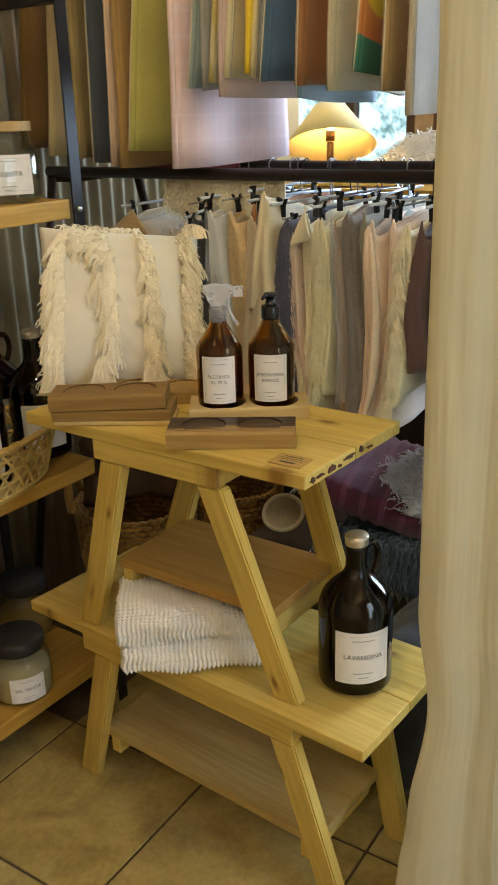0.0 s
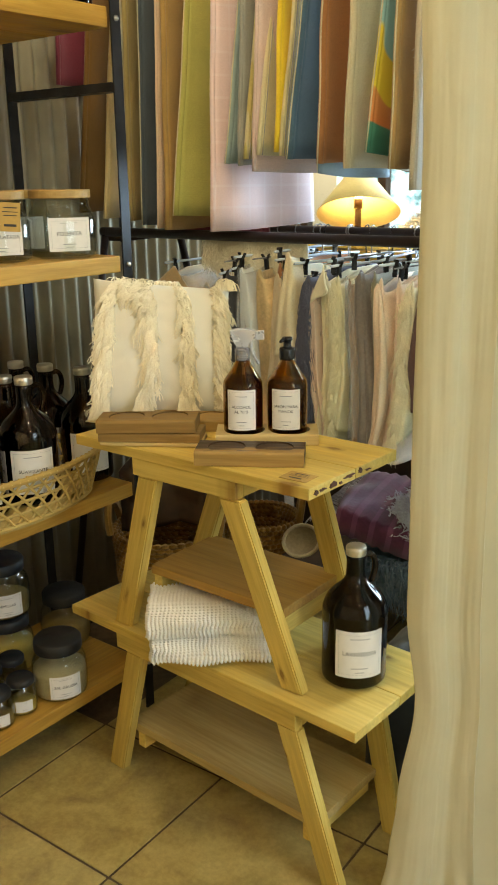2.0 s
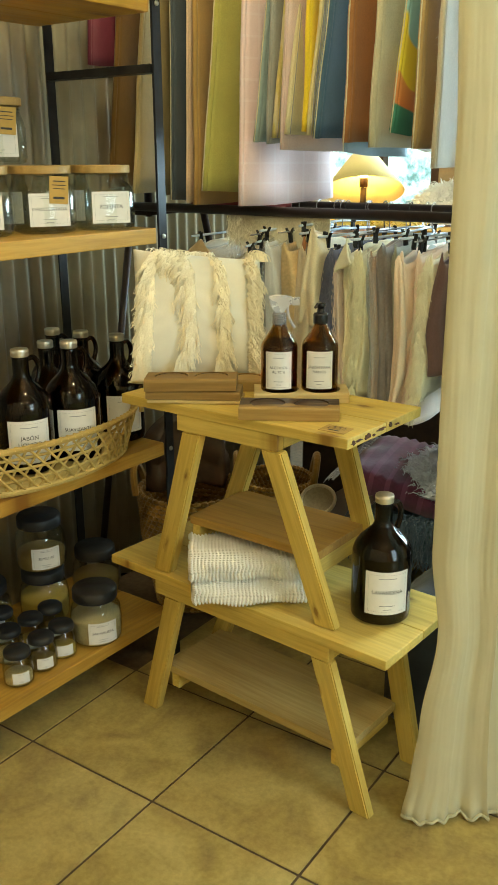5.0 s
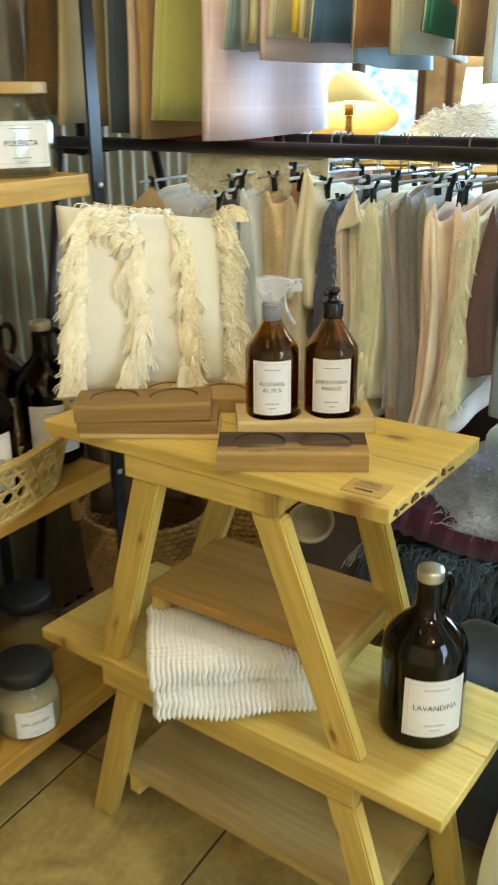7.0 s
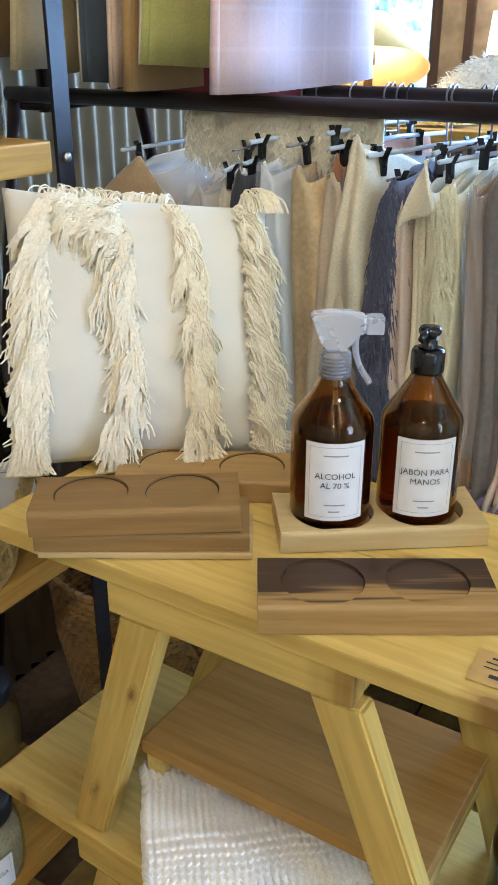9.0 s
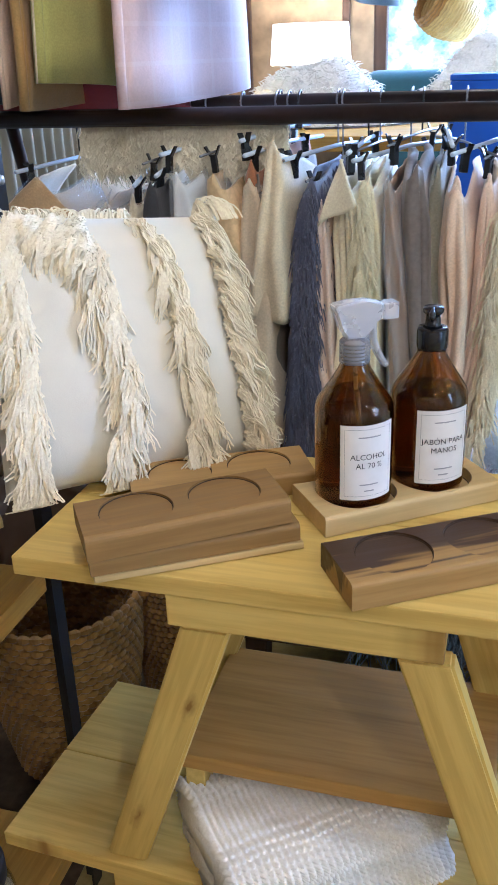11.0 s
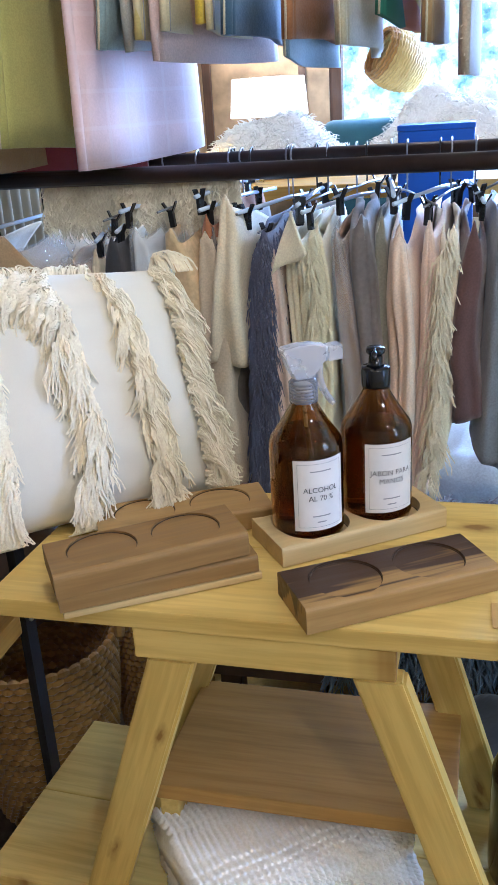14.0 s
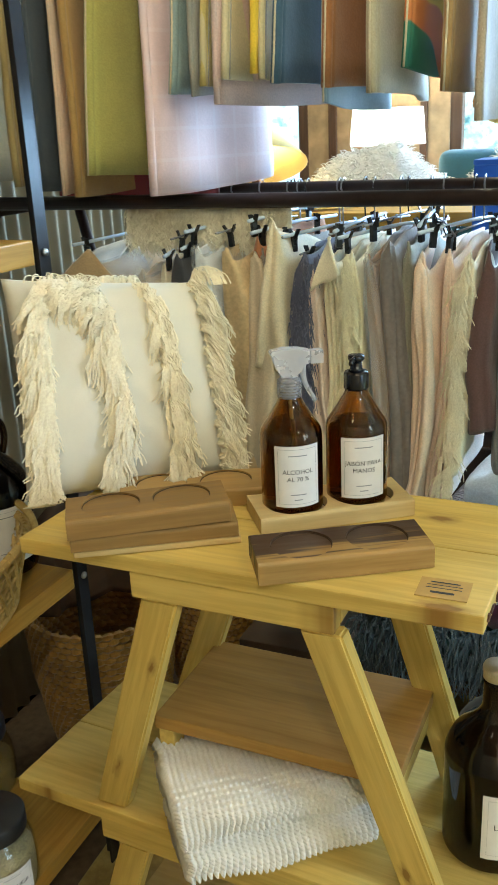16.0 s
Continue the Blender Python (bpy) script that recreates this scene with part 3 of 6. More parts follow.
def tray(name, label, mat, m, size=(0.188, 0.078, 0.03), bevel=0.0046, sunk=0.0024):
    """A wooden holder with two round sunk wells."""
    L, D, Hh = size
    bm = bmesh.new()
    r, seg = (0.0335 if sunk < 0.01 else 0.0380), 40
    cx = (-L * 0.222, L * 0.222)
    # top face as two quads with a round hole each
    for c, x0, x1 in ((cx[0], -L / 2, 0.0), (cx[1], 0.0, L / 2)):
        ring = [(c + r * math.cos(2 * math.pi * k / seg), r * math.sin(2 * math.pi * k / seg)) for k in range(seg)]
        outer = []
        for x, y in ring:
            dx, dy = x - c, y
            kx = ((x1 - c) if dx > 0 else (x0 - c)) / dx if abs(dx) > 1e-6 else 1e9
            ky = (D / 2 if dy > 0 else -D / 2) / dy if abs(dy) > 1e-6 else 1e9
            k = min(kx, ky)
            outer.append((c + dx * k, dy * k))
        vi = [bm.verts.new((x, y, Hh)) for x, y in ring]
        vo = [bm.verts.new((x, y, Hh)) for x, y in outer]
        wl = [bm.verts.new((x, y, Hh - sunk)) for x, y in ring]
        for k in range(seg):
            j = (k + 1) % seg
            bm.faces.new((vi[k], vo[k], vo[j], vi[j]))
            bm.faces.new((vi[j], wl[j], wl[k], vi[k]))
            # corner fill
            (xa, ya), (xb, yb) = outer[k], outer[j]
            if abs(xa - xb) > 1e-6 and abs(ya - yb) > 1e-6:
                corner = bm.verts.new((x1 if xa + xb > 2 * c else x0, math.copysign(D / 2, ya + yb), Hh))
                bm.faces.new((vo[k], corner, vo[j]))
        bm.faces.new(wl)
    bmesh.ops.remove_doubles(bm, verts=bm.verts[:], dist=1e-5)
    rim = [e for e in bm.edges if e.is_boundary]
    out = bmesh.ops.extrude_edge_only(bm, edges=rim)
    low = [v for v in out["geom"] if isinstance(v, bmesh.types.BMVert)]
    for v in low:
        v.co.z = 0
    bm.faces.ensure_lookup_table()
    bmesh.ops.holes_fill(bm, edges=[e for e in bm.edges if e.is_boundary], sides=0)
    bmesh.ops.recalc_face_normals(bm, faces=bm.faces[:])
    edge = [e for e in bm.edges if all(abs(v.co.z - Hh) < 1e-6 and abs(abs(v.co.y) - D / 2) < 1e-6 for v in e.verts)]
    bmesh.ops.bevel(bm, geom=edge, offset=bevel, segments=4, affect="EDGES", profile=0.5)
    ob = part(name, bm, mat, None, "", m)
    for c in cx:
        ring = [(c + (r - 0.0006) * math.cos(2 * math.pi * k / seg), (r - 0.0006) * math.sin(2 * math.pi * k / seg), Hh - sunk + 0.0002) for k in range(seg)]
        part("well_line", tube(ring, 0.0006, 5, closed=True), WELL_LINE, ob, "thin dark line round the well", None, True)
    return tagged(ob, label, "bottle tray", "wooden bottle trays")


def stand(x, y, z=HIGH_TOP + 0.001, turn=0.0):
    """A pose at a place of the plan."""
    return Matrix.Translation((x, y, z)) @ pose(0, 0, 0, 0, 0, turn)


TH = 0.025
LOW_TH, DEEP = 0.0205, 0.0120
tray("bottle_tray", "pale wooden two-well tray holding the amber bottles", MAPLE, stand(0.031, 1.3865, turn=2.5), (0.189, 0.079, LOW_TH), 0.0046, DEEP)
tray("bottle_tray", "streaked dark and light rosewood two-well bottle tray, empty", STREAKED, stand(0.0085, 1.2590, turn=-2.0), (0.188, 0.074, TH))
tagged(part("thin_board", box(-0.095, 0.095, -0.036, 0.036, 0, 0.0065, 0.001), MAPLE, None, "", stand(-0.1805, 1.3725, turn=-2.5)), "thin pale wooden board under a stack of trays", "board")
tray("bottle_tray", "brown walnut two-well tray inside a stack", WALNUT, stand(-0.1835, 1.3745, HIGH_TOP + 0.0085, -1.5), (0.190, 0.074, 0.017))
tray("bottle_tray", "brown walnut two-well bottle tray lying on another tray", WALNUT, stand(-0.1895, 1.3725, HIGH_TOP + 0.0268, 0.5) @ pose(0, 0, 0, 0, -0.7, 0), (0.184, 0.074, 0.0235), 0.006)
tray("bottle_tray", "tan wooden two-well bottle tray lying before the cushion", TAN_WOOD, stand(-0.124, 1.480, turn=-6.5), (0.187, 0.072, 0.023))


def rounded(profile, n=4):
    pts = spline([(r, 0, z) for r, z in profile], n)
    return [(max(p.x, 0.0), p.z) for p in pts]


BOTTLE = [(0.0, 0.0015), (0.029, 0.0), (0.0355, 0.003), (0.0372, 0.010), (0.0372, 0.050), (0.0372, 0.094), (0.0367, 0.1005), (0.0352, 0.1055), (0.0318, 0.1105), (0.0232, 0.1235), (0.0160, 0.1355), (0.0136, 0.1405), (0.0130, 0.146)]


def amber_bottle(label, lines, m, level):
    b = thing("amber_bottle", label, "bottle", m, "amber bottles with labels")
    prof = [BOTTLE[0]] + [p for p in BOTTLE[1:]]
    body = part("glass_body", lathe(prof + [(r - 0.002 if r > 0.003 else 0.0, z + (0.003 if z < 0.002 else 0)) for r, z in prof[::-1]], 48), AMBER, b, "", None, True)
    liq = [(0.0, 0.0055), (0.026, 0.005), (0.0337, 0.008), (0.0346, 0.014), (0.0346, min(level, 0.094))]
    if level > 0.1:
        liq += [(0.031, 0.104), (0.022, min(level, 0.122))]
    liq += [(0.0, liq[-1][1])]
    part("liquid", lathe(liq, 40), AMBER_LIQUID, b, "", None, True)
    label_parts(b, lines, 0.0555, 0.0755, 0.0376, 0.0555, 0.0078)
    return b


AMBER_LIQUID = glass("amber_liquid", (0.28, 0.135, 0.028), 0.0, 1.33)
BZ = HIGH_TOP + 0.001 + LOW_TH - DEEP + 0.0004
spray = amber_bottle("amber glass spray bottle with a white label reading alcohol", ["ALCOHOL", "AL 70 %"], stand(-0.0135, 1.3905, BZ, -1.0), 0.115)
pump = amber_bottle("amber glass soap bottle with black pump and white label", ["JABÓN PARA", "MANOS"], stand(0.0685, 1.3960, BZ, -3.0), 0.105)

# the trigger of the spray bottle
FROST = plain("milky_plastic", (0.80, 0.81, 0.86), 0.28, 0, 0.04, 30, 0, 0.02)
_b = FROST.node_tree.nodes["Principled BSDF"]
_b.inputs["Transmission Weight"].default_value, _b.inputs["Alpha"].default_value = 0.5, 0.64
GREY_FROST = plain("grey_clear_plastic", (0.42, 0.42, 0.45), 0.22, 0, 0.05, 40, 0, 0.02)
_b = GREY_FROST.node_tree.nodes["Principled BSDF"]
_b.inputs["Transmission Weight"].default_value, _b.inputs["Alpha"].default_value = 0.5, 0.8
ribs = [(0.0, 0.1425), (0.0142, 0.1425)]
for k in range(6):
    z = 0.1432 + 0.0034 * k
    ribs += [(0.0134, z), (0.0143, z + 0.0008), (0.0143, z + 0.0022), (0.0134, z + 0.0030)]
part("ribbed_collar", lathe(ribs + [(0.0115, 0.1655), (0.0, 0.1656)], 36), GREY_FROST, spray, "ribbed translucent collar", None, True)
side = [(-0.023, 0.1955), (-0.020, 0.1985), (-0.006, 0.2005), (0.010, 0.1995), (0.0245, 0.1965), (0.0245, 0.1815), (0.014, 0.1800), (0.0105, 0.1740), (0.0100, 0.1660), (-0.0105, 0.1660), (-0.0115, 0.1750), (-0.0155, 0.1860)]
head = prism([(x, z) for x, z in side], -0.0085, 0.0085, 0.0026)
head.transform(Matrix.Rotation(radians(90), 4, "X"))
part("spray_head", head, FROST, spray, "milky translucent plastic spray head")
part("nozzle", box(0.0247, 0.040, -0.0078, 0.0078, 0.1805, 0.1960, 0.0018), FROST, spray)
part("nozzle_hole", tube([(0.0400, 0, 0.1885), (0.0406, 0, 0.1885)], 0.0028, 16), GREY_FROST, spray, "", None, True)
part("trigger", sheet(14, 3, lambda u, v: (0.0165 + 0.014 * u - 0.005 * math.sin(math.pi * u), (v - 0.5) * (0.012 - 0.002 * u), 0.1798 - 0.044 * u), 0.005), FROST, spray, "curved milky plastic trigger", None, True)
part("dip_tube", tube([(0, 0, 0.012), (0.004, 0, 0.08), (0, 0, 0.142)], 0.0022, 8), FROST, spray, "", None, True)

GLOSS_BLACK = plain("gloss_black_plastic", (0.008, 0.008, 0.010), 0.18, 0, 0.2, 40, 0.0, 0.01)
neck_ring = lathe([(0.0, 0.1435), (0.0144, 0.1435), (0.0148, 0.1455), (0.0148, 0.1612), (0.0136, 0.1640), (0.0, 0.1642)], 40)
part("pump_collar", neck_ring, GLOSS_BLACK, pump, "", None, True)
part("pump_stem", lathe([(0.0, 0.1644), (0.0092, 0.1644), (0.0074, 0.1672), (0.0068, 0.1760), (0.0, 0.1762)], 24), GLOSS_BLACK, pump, "", None, True)
part("pump_head", lathe([(0.0, 0.1764), (0.0080, 0.1764), (0.0098, 0.1788), (0.0100, 0.1812), (0.0088, 0.1836), (0.0, 0.1840)], 28), GLOSS_BLACK, pump, "", None, True)
part("pump_spout", tube([(-0.006, 0, 0.1805), (-0.015, 0.0, 0.1802), (-0.022, 0.0, 0.1775)], [0.0036, 0.0032, 0.0026], 12), GLOSS_BLACK, pump, "", pose(0, 0, 0, 0, 0, 60), True)

tag_card = part("price_tag", box(-0.026, 0.026, -0.020, 0.020, 0, 0.0008), KRAFT, None, "", stand(0.093, 1.172, HIGH_TOP + 0.0008, -32.0))
tagged(tag_card, "small brown kraft price card lying on the stool", "price tag", "kraft price tags")
pr = bmesh.new()
for y, w, t in ((0.011, 0.03, 0.0022), (0.005, 0.036, 0.0014), (-0.001, 0.036, 0.0014), (-0.010, 0.024, 0.0042)):
    bar(-w / 2, w / 2, y - t / 2, y + t / 2, pr)
part("print", pr, INK, tag_card, "", pose(0, 0, 0.0013))


def cushion():
    """A cotton cushion with bands of knotted yarn tufts."""
    W, T = 0.2875, 0.112
    m = Matrix.Translation((-0.196, 1.532, HIGH_TOP + 0.004)) @ pose(0, 0, 0, 0, 0, 4) @ pose(0, 0, 0, -27.5, 0, 0)
    c = thing("cushion", "off-white cotton cushion with bands of cream yarn fringe", "cushion", m)

    def body(u, v, side):
        x, z = (u - 0.5) * 2, (v - 0.5) * 2
        Hh = 0.289 - 0.014 * x
        puff = max(0.0, (1 - abs(x) ** 3.0)) ** 0.5 * max(0.0, (1 - abs(z) ** 3.0)) ** 0.5
        pin = 1 - 0.05 * (1 - z * z)
        pinz = 1 - 0.035 * (1 - x * x) if z > 0 else 1 - 0.02 * (1 - x * x)
        crease = (0.0035 * wob(6 * u, 4 * v, side) + 0.0006 * math.sin(40 * v + 7 * wob(3 * u, 2 * v))) * puff
        return (x * W / 2 * pin, side * (T / 2 * puff + crease), Hh / 2 + z * Hh / 2 * pinz)

    bm = bmesh.new()
    n = 52
    for side in (-1, 1):
        g = [[bm.verts.new(body(i / n, j / n, side)) for j in range(n + 1)] for i in range(n + 1)]
        for i in range(n):
            for j in range(n):
                q = (g[i][j], g[i + 1][j], g[i + 1][j + 1], g[i][j + 1])
                bm.faces.new(q if side < 0 else q[::-1])
    bmesh.ops.remove_doubles(bm, verts=bm.verts[:], dist=1e-4)
    part("cover", bm, PILLOW, c, "", None, True)

    rng = random.Random(5)

    def tuft(fr, base, dx, dz, length, per, thick=0.00088):
        """A lock of soft wavy yarn; its ends lie side by side and part at the tip."""
        way = Vector((dx + rng.uniform(-0.32, 0.32), 0, dz + rng.uniform(-0.25, 0.25))).normalized()
        side = Vector((way.z, 0, -way.x))
        rise, bend = rng.uniform(0.004, 0.016), rng.uniform(-0.8, 0.8)
        ph, f, amp = rng.uniform(0, 6.3), rng.uniform(4, 9), rng.uniform(0.002, 0.006)
        for q in range(per):
            L = length * rng.uniform(0.7, 1.15)
            off = side * rng.uniform(-0.0035, 0.0035) + Vector((0, -rng.uniform(0, 0.003), 0))
            part_way, curl, own = rng.uniform(-0.08, 0.08), rng.uniform(-0.8, 0.8), rng.uniform(0.0008, 0.0022)
            pts = []
            for n_ in range(8):
                t = n_ / 7
                across = bend * L * t * t * 0.5 + amp * math.sin(f * t + ph) * t + part_way * L * t + curl * L * max(0.0, t - 0.65) ** 2 * 2.5 + own * math.sin(17 * t + 3 * q)
                p = base + off * (1.1 - 0.5 * t) + way * (L * t * (1 - 0.38 * t)) + side * across * (1 - 0.35 * t) + Vector((0, -rise * math.sin(math.pi * min(1, 0.1 + 0.85 * t)), -0.55 * L * t * t))
                p.z = max(p.z, -0.012)
                pts.append(p)
            tube(pts, [thick] * 8, 3, False, bm=fr)

    # bands: course of the seam as (v, u), comb across and down, length, tufts
    bands = (([(1.0, 0.21), (0.88, 0.165), (0.72, 0.135), (0.5, 0.125), (0.25, 0.12), (0.0, 0.12)], -0.55, -0.85, 0.052, 230),
             ([(0.95, 0.40), (0.80, 0.455), (0.62, 0.455), (0.48, 0.465), (0.34, 0.475), (0.22, 0.445), (0.0, 0.42)], -0.35, -0.9, 0.048, 160),
             ([(0.97, 0.63), (0.85, 0.685), (0.66, 0.715), (0.45, 0.715), (0.2, 0.715), (0.0, 0.690)], 0.15, -0.95, 0.042, 150),
             ([(1.0, 0.885), (0.85, 0.925), (0.6, 0.935), (0.35, 0.94), (0.1, 0.925), (0.0, 0.915)], 0.80, -0.70, 0.046, 165))

    def course(line, v):
        for (va, ua), (vb, ub) in zip(line, line[1:]):
            if v >= vb:
                return ub + (ua - ub) * (v - vb) / (va - vb)
        return line[-1][1]

    for line, comb, down, length, count in bands:
        fr = bmesh.new()
        top = line[0][0]
        for k in range(count):
            v = top * (1.0 - (k + rng.random()) / count)
            u = min(0.995, max(0.006, course(line, v) + 0.062 * (rng.random() - 0.5)))
            tuft(fr, Vector(body(u, max(0.012, v), -1)) + Vector((0, -0.001, 0)), comb * (1.15 - 0.5 * v), down, length * rng.uniform(0.75, 1.1), 12)
        # the stitched seam of each band
        for k in range(int(count * 0.5)):
            v = top * (1.0 - (k + 0.5) / (count * 0.5))
            p = Vector(body(course(line, v) + 0.022, max(0.01, v), -1))
            tube([p + Vector((-0.0045, -0.0008, 0.0012)), p + Vector((0, -0.0030, 0)), p + Vector((0.0035, -0.0006, -0.0016))], 0.0013, 4, True, bm=fr)
        tagged(part("fringe", fr, YARN, c, "band of cream yarn fringe"), kind="stuff")
    # a swag of fringe across the upper part, combed sideways
    sw = bmesh.new()
    for k in range(95):
        u = 0.24 + 0.21 * rng.random()
        v = 0.975 - 0.24 * rng.random() * (0.25 + 0.75 * (u - 0.24) / 0.21)
        tuft(sw, Vector(body(u, v, -1)) + Vector((0, -0.002, 0)), -0.85, -0.35, 0.040, 9)
    for k in range(5):
        tuft(sw, Vector(body(0.40 + 0.006 * k, 0.66 - 0.01 * k, -1)) + Vector((0, -0.004, 0)), -0.35, -0.9, 0.05, 8)
    tagged(part("fringe", sw, YARN, c, "swag of cream yarn fringe"), kind="stuff")
    # loose ends and loops along the top seam
    tp = bmesh.new()
    for k in range(150):
        u = (0.18 + 0.22 * rng.random()) if k < 50 else (0.46 + 0.20 * rng.random()) if k < 105 else (0.88 + 0.10 * rng.random())
        base = Vector(body(u, 1.0, -1))
        L = rng.uniform(0.014, 0.036)
        dx = rng.uniform(-0.9, 0.9) if k < 50 else rng.uniform(-1.1, -0.2) if k < 105 else rng.uniform(0.1, 1.1)
        hi = rng.uniform(0.003, 0.010) if k < 105 else rng.uniform(0.006, 0.020)
        pts = [base + Vector((0, 0, -0.006)), base + Vector((dx * L * 0.5, -0.006, hi)), base + Vector((dx * L, -0.014, hi * 0.4)), base + Vector((dx * L * 1.2, -0.018, -0.012))]
        tube(spline(pts, 3), 0.0010, 3, False, bm=tp)
    tagged(part("fringe", tp, YARN, c, "loose yarn along the top seam"), kind="stuff")


cushion()

# ---- on the low bench ----


def towel(label, m, L, D, Hh, seed):
    """A thick waffle towel folded in a soft roll, its ribs standing proud."""
    nu, nv = 190, 270
    bm = bmesh.new()
    rings = []
    for i in range(nu + 1):
        u = i / nu
        ring = []
        for j in range(nv):
            a = 2 * math.pi * j / nv
            ca, sa = math.cos(a), math.sin(a)
            y = D / 2 * math.copysign(abs(ca) ** 0.55, ca)
            z = Hh / 2 * math.copysign(abs(sa) ** 0.7, sa)
            rib = 0.0036 * abs(math.sin(math.pi * u * 32)) ** 0.8 * (0.25 + 0.75 * abs(math.sin(a * 23 + 0.6 * wob(u * 9, 2, seed))) ** 0.9)
            sag = 0.004 * wob(u * 4, a, seed)
            k = 1 + (rib + sag) / (Hh / 2)
            end = (0.004 if i else -0.004) * abs(math.sin(a * 23)) if i in (0, nu) else 0
            ring.append(bm.verts.new(((u - 0.5) * L + end + 0.004 * wob(a * 2, u * 2, seed), y * k, max(-Hh / 2, z * k) + Hh / 2)))
        rings.append(ring)
    for a, b in zip(rings, rings[1:]):
        for j in range(nv):
            bm.faces.new((a[j], b[j], b[(j + 1) % nv], a[(j + 1) % nv]))
    bm.faces.new(rings[0])
    bm.faces.new(rings[-1][::-1])
    bmesh.ops.recalc_face_normals(bm, faces=bm.faces[:])
    ob = part("folded_towel", bm, TOWEL, None, "", m, True)
    return tagged(ob, label, "towel", "folded white towels")


towel("white ribbed cotton towel folded at the bottom of the stack", stand(-0.073, 1.344, LOW_TOP + 0.001, 7.0), 0.240, 0.166, 0.051, 1.0)
towel("white ribbed cotton towel folded on top of another", stand(-0.079, 1.347, LOW_TOP + 0.052, 6.0), 0.238, 0.162, 0.050, 7.0)

JUG = [(0.0, 0.003), (0.046, 0.0), (0.0575, 0.004), (0.061, 0.014), (0.061, 0.06), (0.061, 0.136), (0.0592, 0.150), (0.0520, 0.167), (0.0380, 0.183), (0.0258, 0.195), (0.0192, 0.206), (0.0174, 0.218), (0.0174, 0.252)]


def jug(label, lines, m, size=0.012):
    j = thing("glass_jug", label, "jug", m, "brown glass jugs")
    prof = rounded(JUG[1:], 3)
    part("glass_body", lathe([(0.0, 0.003)] + prof + [(max(r - 0.0025, 0.001), max(z, 0.006)) for r, z in prof[::-1]] + [(0.0, 0.0065)], 48), AMBER_DARK, j, "", None, True)
    liq = [(0.0, 0.008)] + [(r - 0.0032, max(z, 0.0085)) for r, z in prof if z < 0.155]
    part("liquid", lathe(liq + [(0.0, liq[-1][1])], 40), LIQUID, j, "", None, True)
    # finger loop at the neck
    hp = spline([(0.015, 0.002, 0.240), (0.034, 0.004, 0.242), (0.045, 0.005, 0.229), (0.047, 0.005, 0.208), (0.038, 0.004, 0.185)], 6)
    part("handle", tube(hp, 0.0058, 12), AMBER_DARK, j, "glass finger loop", pose(0, 0, 0, 0, 0, 25), True)
    cap = lathe([(0.0, 0.250), (0.0184, 0.250), (0.0188, 0.2512), (0.0188, 0.2645), (0.0180, 0.2662), (0.0, 0.2664)], 40)
    for k in range(40):
        a = 2 * math.pi * k / 40
        tube([(0.0188 * math.cos(a), 0.0188 * math.sin(a), 0.2575), (0.0188 * math.cos(a), 0.0188 * math.sin(a), 0.2635)], 0.0005, 4, bm=cap)
    part("screw_cap", cap, ALU_CAP, j, "pale metal screw cap", None, True)
    if lines is not None:
        label_parts(j, lines, 0.093, 0.094, 0.0614, 0.076, size)
    return j


jug("dark brown glass jug labelled lavandina on the low bench", ["LAVANDINA"], stand(0.194, 1.2445, LOW_TOP + 0.001, 7.0) @ Matrix.Scale(0.965, 4), 0.0116)

# ---- clothes rack and what hangs on it ----
rack = thing("clothes_rack", "dark metal clothes rack with two rails and splayed legs", "clothes rack", ROOM)
S0, S1 = -0.62, 2.2
RAIL_Z, REAR_O, REAR_Z = 1.161, 0.11, 1.173
part("front_rail", tube([(S0, 0, RAIL_Z), (S1, 0, RAIL_Z)], 0.0125, 14), RAIL, rack, "", None, True)
part("rear_rail", tube([(-0.45, REAR_O, REAR_Z), (S1, REAR_O, REAR_Z)], 0.010, 14), RAIL, rack, "", None, True)
for s in (S0 + 0.01, S1 - 0.01):
    part("leg", tube([(s, 0, RAIL_Z - 0.01), (s - 0.02, -0.20, 0.0)], 0.0105, 10), RAIL, rack, "", None, True)
    part("leg", tube([(s + 0.17, REAR_O, REAR_Z - 0.01), (s + 0.2, 0.42, 0.0)], 0.0105, 10), RAIL, rack, "", None, True)
    part("post", tube([(s + 0.02, 0.05, RAIL_Z - 0.03), (s + 0.02, 0.05, 2.02)], 0.0115, 10), RAIL, rack, "", None, True)
    part("end_bar", tube([(s, 0, RAIL_Z - 0.015), (s + 0.02, 0.05, RAIL_Z - 0.02), (s + 0.17, REAR_O, REAR_Z - 0.014)], 0.009, 10), RAIL, rack, "", None, True)
part("top_rail", tube([(S0 + 0.02, 0.05, 2.02), (S1, 0.05, 2.02)], 0.0125, 14), RAIL, rack, "", None, True)

